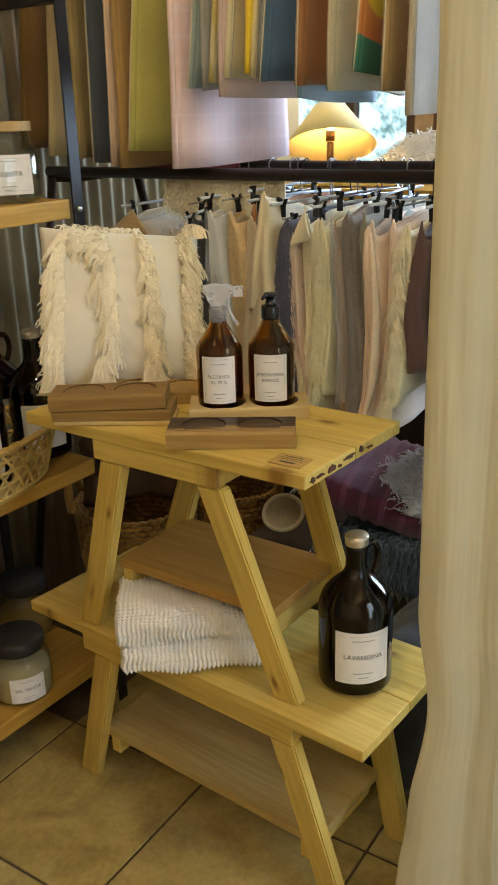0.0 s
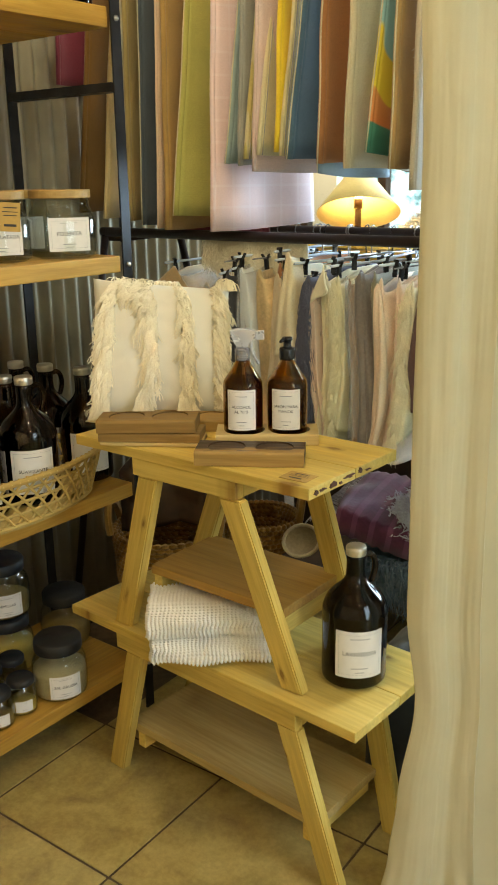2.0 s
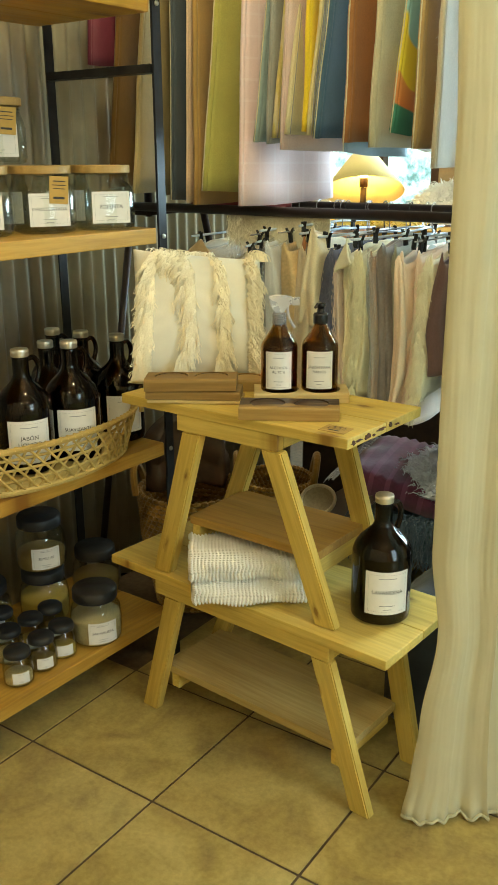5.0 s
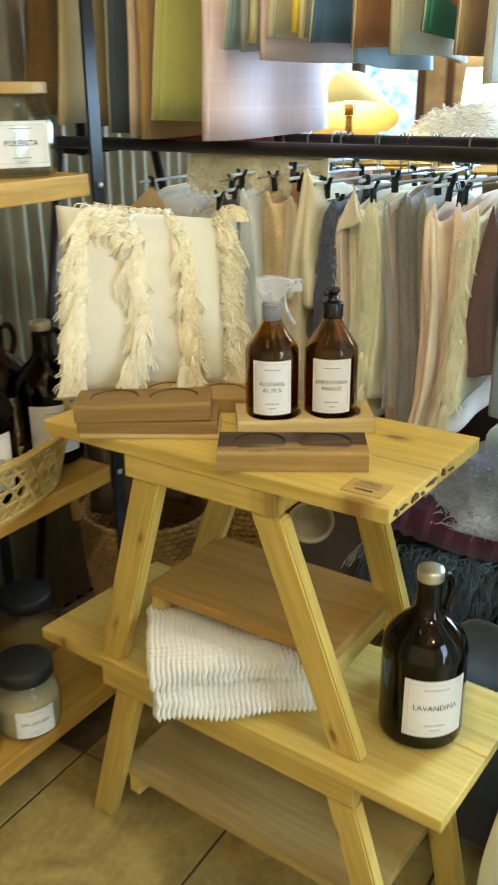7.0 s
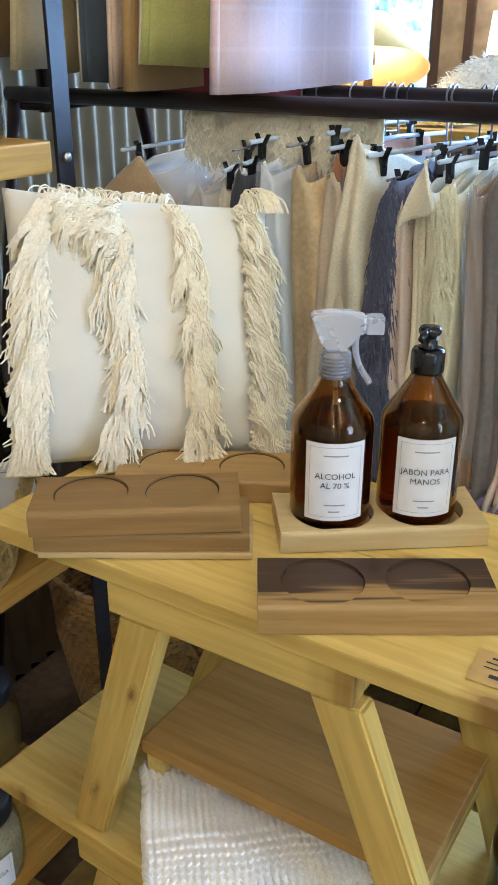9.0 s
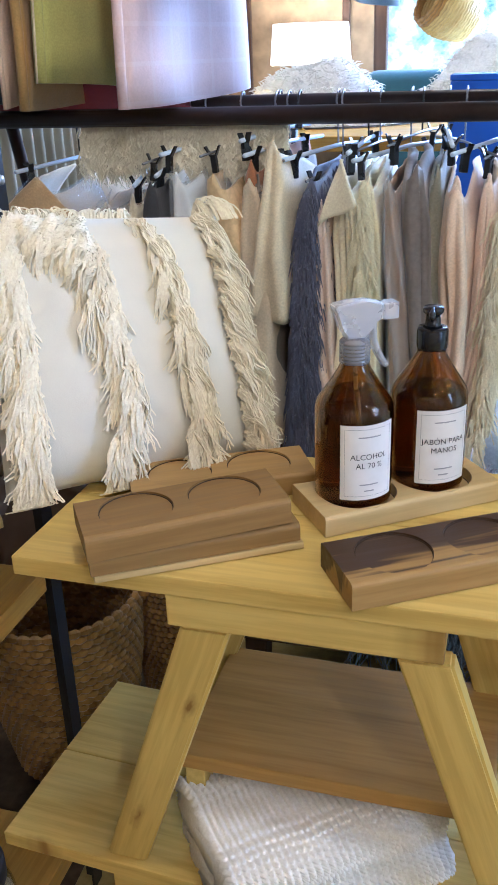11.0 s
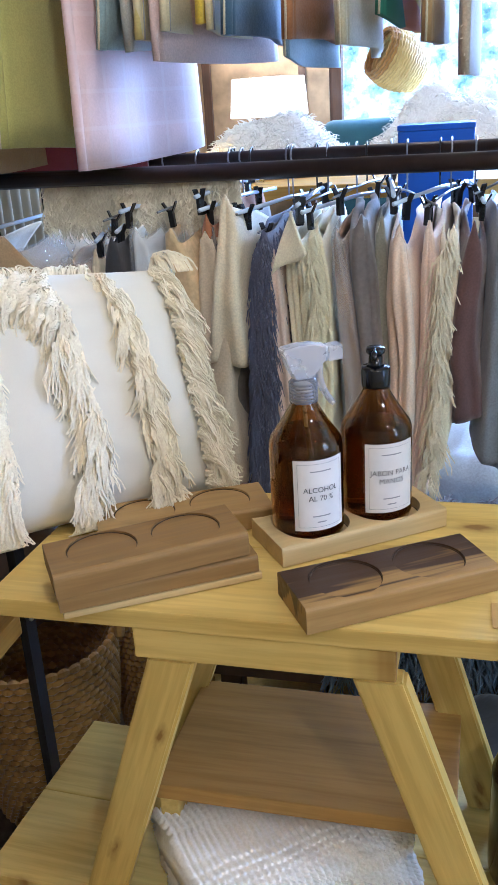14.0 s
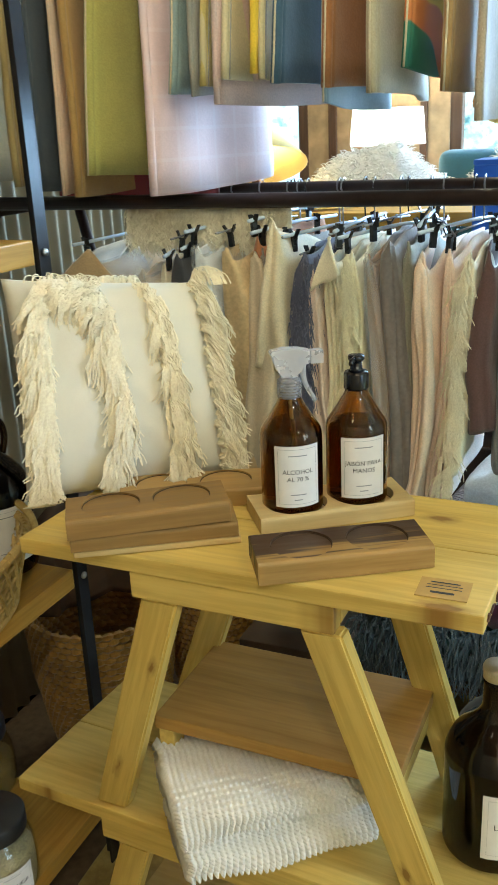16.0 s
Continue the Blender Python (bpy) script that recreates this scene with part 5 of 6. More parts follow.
def angle_iron(a, b, turn):
    """An upright of angle section between two places."""
    bm = bmesh.new()
    d1, d2 = SHELF_DIR, SHELF_BACK
    w, t = 0.026, 0.004
    sec = [(0, 0), (w, 0), (w, t), (t, t), (t, w), (0, w)]
    rings = []
    for p in (a, b):
        rings.append([bm.verts.new(p - d1 * x * turn + d2 * y) for x, y in sec])
    n = len(sec)
    bm.faces.new(rings[0][::-1])
    bm.faces.new(rings[1])
    for k in range(n):
        bm.faces.new((rings[0][k], rings[0][(k + 1) % n], rings[1][(k + 1) % n], rings[1][k]))
    bmesh.ops.recalc_face_normals(bm, faces=bm.faces[:])
    return bm


SHELVES = [(0.146, 0.36, 0.034), (0.612, 0.36, 0.034), (1.136, 0.36, 0.036), (1.632, 0.36, 0.040)]


def back_post(z):
    return front_post(z) + SHELF_BACK * 0.35


for end in (0.0, -UNIT_LENGTH):
    off = SHELF_DIR * end
    turn = 1 if end == 0 else -1
    part("front_post", angle_iron(front_post(0.0) + SHELF_DIR * (0.030 * turn) + off, front_post(1.98) + SHELF_DIR * (0.030 * turn) + off, turn), STEEL, unit)
    part("back_post", angle_iron(back_post(0.0) + off + SHELF_DIR * (0.030 * turn), back_post(1.98) + off + SHELF_DIR * (0.030 * turn), turn), STEEL, unit)
    for z in (1.48,):
        a, b = front_post(z) + off + SHELF_DIR * 0.012 * turn + SHELF_BACK * 0.01, back_post(z) + off + SHELF_DIR * 0.012 * turn
        part("side_bar", tube([a, b], 0.013, 4), STEEL, unit)
    for z, depth, th in SHELVES:
        p = front_post(z - 0.02) + off + SHELF_DIR * 0.017 * turn - SHELF_BACK * 0.001
        bolt = lathe([(0.0, 0.0), (0.006, 0.0), (0.0055, 0.003), (0.0, 0.0042)], 12)
        part("bolt", bolt, ZINC, unit, "", Matrix.Translation(p) @ (-SHELF_BACK).to_track_quat("Z", "Y").to_matrix().to_4x4(), True)
ANG = math.degrees(math.atan2(SHELF_DIR.y, SHELF_DIR.x))


def on_shelf(k, along, back, lift=0.001, turn=0.0):
    """A pose on shelf k, at metres along its front edge from the near post and behind that edge."""
    z = SHELVES[k][0]
    p = front_post(z) - SHELF_DIR * along + SHELF_BACK * back
    return Matrix.Translation((p.x, p.y, z + lift)) @ pose(0, 0, 0, 0, 0, ANG + turn)


for k, (z, depth, th) in enumerate(SHELVES):
    p = front_post(z)
    m = Matrix.Translation((p.x, p.y, z)) @ pose(0, 0, 0, 0, 0, ANG)
    half = depth / 2
    part("shelf_board", box(-UNIT_LENGTH + 0.003, -0.003, 0.003, half - 0.001, -th, 0, 0.003), RACK_WOOD, unit, "orange-brown wooden shelf board", m)
    part("shelf_board", box(-UNIT_LENGTH + 0.003, -0.003, half + 0.001, depth, -th, 0, 0.003), RACK_WOOD, unit, "orange-brown wooden shelf board", m)


def at(x, y, z, face):
    """A pose at a place of the plan, its front towards the heading face (degrees)."""
    return Matrix.Translation((x, y, z)) @ pose(0, 0, 0, 0, 0, face + 90)


# jugs of cleaning liquid in and beside the wicker basket
MZ = SHELVES[1][0] + 0.001
JZ = MZ + 0.030
jug("dark brown glass jug labelled suavizante in a wicker basket", ["SUAVIZANTE"], at(-0.481, 1.545, JZ, -66), 0.0105)
jug("brown glass jug labelled jabón líquido in a wicker basket", ["JABÓN", "LÍQUIDO"], at(-0.563, 1.452, JZ, -66), 0.0125)
jug("dark brown glass jug with pale cap beside the basket", [], at(-0.421, 1.780, MZ, -66), 0.0125)
jug("dark brown glass jug with pale cap, at the shelf back", [], at(-0.519, 1.820, MZ, -66), 0.0125)
jug("dark brown glass jug with pale cap behind the basket", [], at(-0.575, 1.690, MZ, -66), 0.0125)
jug("dark brown glass jug with pale cap, at the shelf back", [], at(-0.600, 1.850, MZ, -66), 0.0125)


def wicker_basket():
    """An oval tray of open cane work with a twisted rim."""
    c = Vector((-0.545, 1.530, MZ))
    b = thing("wicker_basket", "oval tray basket of open pale cane lattice holding jugs", "basket", Matrix.Translation(c) @ pose(0, 0, 0, 0, 0, ANG))
    A, B, Hh = 0.265, 0.125, 0.100

    def ring(t, v, grow=0.0):
        k = 0.86 + 0.14 * v
        return Vector(((A * k + grow) * math.cos(t), (B * k + grow) * math.sin(t), 0.006 + Hh * v))

    part("base", prism([((A * 0.86) * math.cos(2 * math.pi * q / 40), (B * 0.86) * math.sin(2 * math.pi * q / 40)) for q in range(40)], 0.0, 0.029), WICKER, b)
    n = 46
    for lean, off in ((1.7, 0.0), (-1.7, 0.004)):
        for q in range(n):
            t0 = 2 * math.pi * q / n
            part("lattice_strand", tube([ring(t0 + lean * 0.20 * v, v, off) for v in (0.0, 0.33, 0.66, 1.0)], 0.0030, 5), WICKER, b)
    for v, r in ((0.04, 0.0055), (0.30, 0.0030), (0.55, 0.0034), (0.80, 0.0032), (1.0, 0.0070)):
        part("rim" if v == 1.0 else "hoop", tube([ring(2 * math.pi * q / 64, v, 0.002) for q in range(64)], r, 8, closed=True), WICKER, b)
    tw = bmesh.new()
    for q in range(90):
        t = 2 * math.pi * q / 90
        p = ring(t, 1.0, 0.002)
        tube([p + Vector((0.0065 * math.cos(t), 0.0065 * math.sin(t), 0.0)), p + Vector((0, 0, 0.0078)), p + (ring(t + 0.09, 1.0, 0.002) - p) + Vector((-0.0065 * math.cos(t), -0.0065 * math.sin(t), 0.0))], 0.0022, 4, bm=tw)
    part("rim_binding", tw, WICKER, b)
    # the round handle loop standing at the end
    lp = [Vector((A - 0.004 + 0.006 * math.sin(math.pi * q / 16), 0.055 * math.cos(math.pi * q / 16) , 0.085 + 0.045 * math.sin(math.pi * q / 16))) for q in range(17)]
    part("handle", tube(lp, 0.0065, 8), WICKER, b, "cane loop handle")


wicker_basket()

# glass jars
JAR = {
    "big": ([(0.045, 0.0), (0.058, 0.004), (0.063, 0.015), (0.064, 0.056), (0.061, 0.088), (0.051, 0.104), (0.048, 0.112)], 0.055, 0.112, 0.028),
    "small": ([(0.026, 0.0), (0.0325, 0.003), (0.0345, 0.011), (0.0345, 0.052), (0.031, 0.064), (0.0285, 0.070)], 0.0305, 0.069, 0.0155),
}


def jar(kind, label, m, lines, fill, level, lid=BLACK_LID):
    prof, lid_r, lid_z, lid_h = JAR[kind]
    j = thing("glass_jar", label, "jar", m, "glass storage jars")
    smooth = rounded(prof, 3)
    wall = 0.0022
    part("glass_body", lathe([(0.0, 0.001)] + smooth + [(max(r - wall, 0.002), max(z, 0.004)) for r, z in smooth[::-1]] + [(0.0, 0.0045)], 40), CLEAR, j, "", None, True)
    if fill is not None:
        f = [(0.0, 0.0052)] + [(r - wall - 0.0012, max(z, 0.0055)) for r, z in smooth if z < level]
        part("contents", lathe(f + [(0.0, f[-1][1] + 0.002)], 32), fill, j, "", None, True)
    cap = lathe([(0.0, lid_z), (lid_r - 0.001, lid_z), (lid_r, lid_z + 0.002), (lid_r, lid_z + lid_h - 0.004), (lid_r - 0.003, lid_z + lid_h), (0.0, lid_z + lid_h + 0.0005)], 40)
    part("lid", cap, lid, j, "black screw lid", None, True)
    if lines is not None:
        if kind == "big":
            label_parts(j, lines, 0.074, 0.056, 0.0643, 0.042, 0.0098, None, True)
        else:
            label_parts(j, lines, 0.040, 0.027, 0.0348, 0.026, 0.0045, None, False)
    return j


LZ = SHELVES[0][0] + 0.001
big = (("clear glass jar of coarse salt with a black lid", -0.469, 1.588, LZ, ["SAL GRUESA"], SALT, 0.075),
       ("clear glass jar with a black lid under another jar", -0.626, 1.690, LZ, None, GRAINS, 0.07),
       ("clear glass jar of seeds with a black lid, stacked", -0.626, 1.690, LZ + 0.1475, ["SEMILLAS"], SEEDS, 0.055),
       ("clear glass jar with black lid at the shelf back", -0.521, 1.830, LZ, None, SEEDS, 0.06),
       ("clear glass jar of meal with a black lid", -0.750, 1.600, LZ, [], GRAINS, 0.06))
for label, x, y, z, lines, fill, level in big:
    jar("big", label, at(x, y, z, -62), lines, fill, level)
for label, x, y, z, fill in (("small spice jar with a black lid and white label", -0.535, 1.505, LZ, GRAINS), ("small spice jar with a black lid and white label", -0.568, 1.447, LZ, SEEDS),
                             ("small spice jar with a black lid and white label", -0.606, 1.383, LZ, SALT), ("small spice jar with a black lid and white label", -0.585, 1.593, LZ, SEEDS),
                             ("small spice jar with a black lid and white label", -0.618, 1.535, LZ, GRAINS), ("small spice jar with a black lid and white label", -0.655, 1.475, LZ, SALT),
                             ("small spice jar with a black lid, stacked on others", -0.700, 1.560, LZ, GRAINS)):
    jar("small", label, at(x, y, z, -62), [], fill, 0.036)


def cork_jar(label, m, lines, tag=False, size=0.0122):
    """A squarish clear jar with a thick wooden lid."""
    j = thing("corked_jar", label, "jar", m, "clear jars with wooden lids")
    w, Hh = 0.077, 0.104
    bm = bmesh.new()
    rings = []
    shape = [(0.80, 0.0), (0.97, 0.005), (1.0, 0.014), (1.0, Hh * 0.74), (0.93, Hh * 0.90), (0.80, Hh), (0.78, Hh + 0.018)]
    full = [(k, z, 0.0) for k, z in shape] + [(k, max(z, 0.005), -0.0024) for k, z in shape[::-1]]
    for k, z, ins in full:
        ring = []
        for q in range(40):
            a = 2 * math.pi * q / 40
            ca, sa = math.cos(a), math.sin(a)
            sq = (abs(ca) ** 4 + abs(sa) ** 4) ** -0.25 if z < Hh * 0.92 else 1.0
            mixk = 0.75 if z < Hh * 0.92 else 0
            r_ = (w * k + ins) * ((sq * 0.86) * mixk + (1 - mixk))
            ring.append(bm.verts.new((r_ * ca, r_ * sa, z)))
        rings.append(ring)
    for a, b in zip(rings, rings[1:]):
        for q in range(40):
            bm.faces.new((a[q], a[(q + 1) % 40], b[(q + 1) % 40], b[q]))
    bm.faces.new(rings[0][::-1])
    bm.faces.new(rings[-1])
    part("glass_body", bm, CLEAR, j, "", pose(0, 0, 0, 0, 0, 0), True)
    part("lid", lathe([(0.0, Hh + 0.014), (0.055, Hh + 0.0185), (0.064, Hh + 0.0186), (0.065, Hh + 0.020), (0.065, Hh + 0.034), (0.064, Hh + 0.0355), (0.0, Hh + 0.036)], 40), TAN_WOOD, j, "flat wooden lid")
    label_parts(j, lines, 0.086, 0.068, 0.05, 0.050, size, -0.0680)
    if tag:
        t = part("price_tag", box(-0.020, 0.020, -0.0006, 0.0006, -0.030, 0.026, 0.0), KRAFT, j, "kraft price tag on a string", pose(0.022, -0.0705, 0.092, 0, 4, 0))
        pt = bmesh.new()
        for z, wd, th in ((0.016, 0.026, 0.0022), (0.008, 0.03, 0.0016), (0.001, 0.026, 0.0016), (-0.018, 0.024, 0.0046)):
            bar(-wd / 2, wd / 2, z - th / 2, z + th / 2, pt)
        part("print", laid(pt, -0.0011, 0), INK, t)
    return j


UZ = SHELVES[2][0] + 0.001
cork_jar("clear glass jar labelled polenta with a wooden lid", at(-0.424, 1.713, UZ, -62), ["POLENTA"])
cork_jar("clear glass jar labelled chocolatada with a price tag", at(-0.535, 1.610, UZ, -62), ["CHOCOLATADA"], True, 0.0098)
cork_jar("clear glass jar with a wooden lid behind others", at(-0.538, 1.785, UZ, -66), [])
cork_jar("clear glass jar with a wooden lid and price tag", at(-0.640, 1.500, UZ, -66), [], False)
cork_jar("clear glass jar with a price tag stacked on another", at(-0.655, 1.690, UZ + 0.1415, -66), [], True)
cork_jar("clear glass jar with a wooden lid under another", at(-0.655, 1.690, UZ, -66), [], False)

TZ = SHELVES[3][0] + 0.001
for x, y in ((-0.41, 1.80), (-0.49, 1.67), (-0.575, 1.54)):
    jug("dark brown glass jug standing on the top shelf", None, at(x, y, TZ, -70))

# ---- baskets and cushions on the floor ----


def jute_basket(label, x, y, r0, r1, Hh, handles=True, mat=None):
    b = thing("jute_basket", label, "basket", Matrix.Translation((x, y, 0.0)), "coiled jute baskets")
    coils = int(Hh / 0.0135)
    for k in range(coils):
        v = k / max(1, coils - 1)
        rr = r0 + (r1 - r0) * math.sin(v * 1.5)
        pts, rad = [], []
        for q in range(180):
            a = 2 * math.pi * q / 180
            pts.append((rr * math.cos(a) + 0.003 * wob(a, v * 9, 1), rr * math.sin(a) + 0.003 * wob(a, v * 9, 2), 0.012 + v * (Hh - 0.02) ))
            rad.append(0.0048 + 0.0042 * abs(math.sin((q + 2 * (k % 2)) * math.pi / 4)))
        part("coil", tube(pts, rad, 6, closed=True), mat or JUTE, b)
    part("base", lathe([(0.0, 0.0), (r0, 0.0), (r0, 0.010), (0.0, 0.0105)], 40), mat or JUTE, b)
    if handles:
        for sg in (-1, 1):
            pts = [(sg * (r1 + 0.012 * math.sin(math.pi * q / 14)), 0.065 * math.cos(math.pi * q / 14), Hh - 0.01 + 0.075 * math.sin(math.pi * q / 14)) for q in range(15)]
            part("handle", tube(pts, 0.011, 8), mat or JUTE, b, "jute rope handle")
    return b


jute_basket("large coiled jute basket with rope handles on the floor", -0.285, 2.085, 0.105, 0.150, 0.37)
jute_basket("coiled jute basket with rope handles on the floor", -0.030, 2.175, 0.085, 0.110, 0.37)
DARK_LEATHER = plain("brown_leather", (0.075, 0.04, 0.022), 0.5, 0, 0.3, 25)
bag = part("leather_bag", sheet(20, 16, lambda u, v: (0.22 * (u - 0.5), 0.05 * math.sin(math.pi * u) + 0.02 * wob(3 * u, 3 * v), 0.34 + 0.22 * v * (1 - 0.25 * (2 * u - 1) ** 2)), 0.05), DARK_LEATHER, None, "", Matrix.Translation((-0.285, 2.085, 0.02)) @ pose(0, 0, 0, 0, 0, 20), True)
tagged(bag, "dark brown leather bag standing in the jute basket", "bag")


def soft_block(name, label, category, m, size, mat, seed, fringe=None, ribs=0, group=""):
    """A rug, throw or cushion folded into a soft block."""
    L, D, Hh = size
    n = 26
    bm = bmesh.new()

    def pt(x, y, z):
        r = 1 - 0.10 * (x * x * y * y)
        h = Hh / 2 * (1 - 0.35 * max(abs(x), abs(y)) ** 4)
        rib = 0.004 * math.sin(ribs * math.pi * x) if ribs else 0
        lump = 0.010 * wob(2.2 * x + seed, 2.2 * y, z)
        return (x * L / 2 * r, y * D / 2 * r, Hh / 2 + z * (h + rib + lump))

    for z in (-1, 1):
        g = [[bm.verts.new(pt(2 * i / n - 1, 2 * j / n - 1, z)) for j in range(n + 1)] for i in range(n + 1)]
        for i in range(n):
            for j in range(n):
                q = (g[i][j], g[i + 1][j], g[i + 1][j + 1], g[i][j + 1])
                bm.faces.new(q if z > 0 else q[::-1])
    rim = [e for e in bm.edges if e.is_boundary]
    bmesh.ops.bridge_loops(bm, edges=rim)
    for v in bm.verts:
        v.co.z = max(v.co.z, 0.0)
    t = thing(name, label, category, m, group)
    part("cover", bm, mat, t, "", None, True)
    if fringe is not None:
        rng = random.Random(int(seed * 10))
        for sg in (-1, 1):
            fr = bmesh.new()
            for q in range(110):
                y = (q / 109 - 0.5) * D * 0.94
                p = Vector((sg * L * 0.47, y, Hh * 0.55))
                Lf = rng.uniform(0.04, 0.075)
                pts = [p, p + Vector((sg * Lf * 0.5, rng.uniform(-0.01, 0.01), 0.008)), p + Vector((sg * Lf * 0.9, rng.uniform(-0.015, 0.015), -Lf * 0.5))]
                tube(spline(pts, 2), 0.0016, 4, False, bm=fr)
            tagged(part("fringe", fr, fringe, t, "twisted yarn fringe"), kind="stuff")
    return t


BURGUNDY = cloth("burgundy_kilim", (0.10, 0.016, 0.050), 0.95, 300, 0.4, ("X", 22.0, 0.3, (0.18, 0.05, 0.11)))
TEAL = cloth("teal_weave", (0.03, 0.075, 0.085), 0.95, 300, 0.35, ("X", 30.0, 0.4, (0.10, 0.16, 0.17)))
GREYFRINGE = cloth("grey_yarn", (0.46, 0.46, 0.53), 0.95, 600, 0.3)
# PALEBLUE holds the bluish brightness of window light as a cloth colour
PALEBLUE = cloth("pale_blue_daylight", (0.68, 0.74, 0.82), 0.9, 600, 0.15)
CHARCOAL = cloth("charcoal_chunky_knit", (0.030, 0.033, 0.045), 0.95, 120, 0.4)


def on_room(s, o, z, turn=0.0, tilt=0.0):
    return ROOM @ Matrix.Translation((s, o, z)) @ pose(0, 0, 0, 0, tilt, turn)


# chest and bench take a colour already darkened as if in shade
chest = thing("storage_chest", "storage chest behind the clothes rack, its dark brown standing for shade", "chest", ROOM)
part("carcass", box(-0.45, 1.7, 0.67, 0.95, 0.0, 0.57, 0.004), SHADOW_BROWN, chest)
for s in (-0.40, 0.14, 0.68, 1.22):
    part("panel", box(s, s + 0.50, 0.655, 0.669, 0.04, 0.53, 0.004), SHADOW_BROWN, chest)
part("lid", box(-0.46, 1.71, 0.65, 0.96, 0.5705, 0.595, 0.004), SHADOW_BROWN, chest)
crate = thing("storage_bench", "low bench in shade-dark brown carrying folded throws and cushions", "bench", ROOM)
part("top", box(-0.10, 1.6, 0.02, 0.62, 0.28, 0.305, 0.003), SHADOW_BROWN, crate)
for s in (-0.06, 0.70, 1.54):
    for o in (0.04, 0.56):
        part("leg", box(s, s + 0.04, o, o + 0.04, 0.0, 0.279, 0.002), SHADOW_BROWN, crate)
soft_block("folded_rug", "burgundy woven rug with grey and purple fringe, folded", "rug", on_room(0.27, 0.19, 0.42, 12, 10), (0.40, 0.36, 0.09), BURGUNDY, 1.3, GREYFRINGE, 14)
teal_throw = soft_block("folded_throw", "dark teal woven throw with pale fringe, folded", "throw", on_room(0.38, 0.21, 0.306, 4), (0.50, 0.40, 0.10), TEAL, 2.1, GREYFRINGE, 18)
soft_block("folded_throw", "charcoal chunky knitted throw, folded", "throw", on_room(0.95, 0.24, 0.306, 0), (0.50, 0.42, 0.13), CHARCOAL, 3.3, None, 16)
soft_block("floor_cushion", "black chunky knitted floor pouf", "pouf", on_room(0.54, -0.13, 0.0, 8), (0.36, 0.30, 0.35), CHARCOAL, 4.2, None, 22)
# pale block added where only bright daylight shows
soft_block("daylight_patch", "pale blue and white block standing for bright daylight at the pile", "cloth", on_room(0.46, 0.40, 0.408, -8), (0.34, 0.30, 0.20), PALEBLUE, 5.1, GREYFRINGE, 6)

SHAG = cloth("blue_shag_yarn", (0.075, 0.115, 0.17), 0.95, 500, 0.5)


def shag(parent, x0, x1, y, z0, z1, count, seed):
    """Loose yarn hanging over the front of a folded throw."""
    rng = random.Random(seed)
    fr = bmesh.new()
    for _ in range(count):
        p = Vector((rng.uniform(x0, x1), y + rng.uniform(-0.012, 0.03), rng.uniform(z0, z1)))
        L = rng.uniform(0.025, 0.06)
        d, e = rng.uniform(-0.7, 0.7), rng.uniform(0.010, 0.030)
        pts = [p, p + Vector((d * L * 0.4, -e, 0.006)), p + Vector((d * L * 0.8, -e * 1.2, -L * 0.45)), p + Vector((d * L + rng.uniform(-0.01, 0.01), -e, -L))]
        tube(pts, [0.0018, 0.0018, 0.0015, 0.0008], 3, False, bm=fr)
    tagged(part("shag", fr, SHAG, parent, "loose blue yarn"), kind="stuff")


shag(teal_throw, -0.24, 0.24, -0.19, 0.02, 0.115, 1500, 21)
bowl = part("shallow_bowl", lathe([(0.0, 0.0), (0.03, 0.001), (0.052, 0.014), (0.058, 0.026), (0.054, 0.026), (0.048, 0.016), (0.028, 0.005), (0.0, 0.004)], 36), cloth("bowl_weave", (0.42, 0.34, 0.22), 0.9, 300, 0.3), None, "", on_room(-0.02, 0.09, 0.308, 0) @ pose(0, 0, 0.05, 38, 0, 20) @ Matrix.Scale(0.85, 4), True)
tagged(bowl, "small woven bowl with a pale rim leaning on the bench", "bowl")
part("rim", tube([(0.056 * math.cos(2 * math.pi * q / 40), 0.056 * math.sin(2 * math.pi * q / 40), 0.027) for q in range(40)], 0.006, 8, closed=True), CREAM_EDGE, bowl, "white corded rim", None, True)

# ---- behind the racks: table with lamps, fluffy throws, window goods ----
table = thing("display_table", "wooden display table behind the racks", "table", ROOM)
part("tabletop", box(-0.64, 0.75, 0.92, 1.80, 1.02, 1.055, 0.003), RACK_WOOD, table)
for s in (-0.62, 0.68):
    for o in (0.95, 1.72):
        part("leg", box(s, s + 0.05, o, o + 0.05, 0.0, 1.019, 0.003), DARK_WOOD, table)
SHADE = cloth("yellow_lamp_shade", (0.80, 0.66, 0.30), 0.8, 900, 0.05)
_b = SHADE.node_tree.nodes["Principled BSDF"]
_b.inputs["Emission Color"].default_value = (1.0, 0.66, 0.16, 1)
_b.inputs["Emission Strength"].default_value = 0.14
WHITE_SHADE = glow("white_lamp_shade", (1.0, 0.90, 0.72), 3.6)
BULB = glow("lamp_bulb", (1.0, 0.80, 0.45), 14.0)


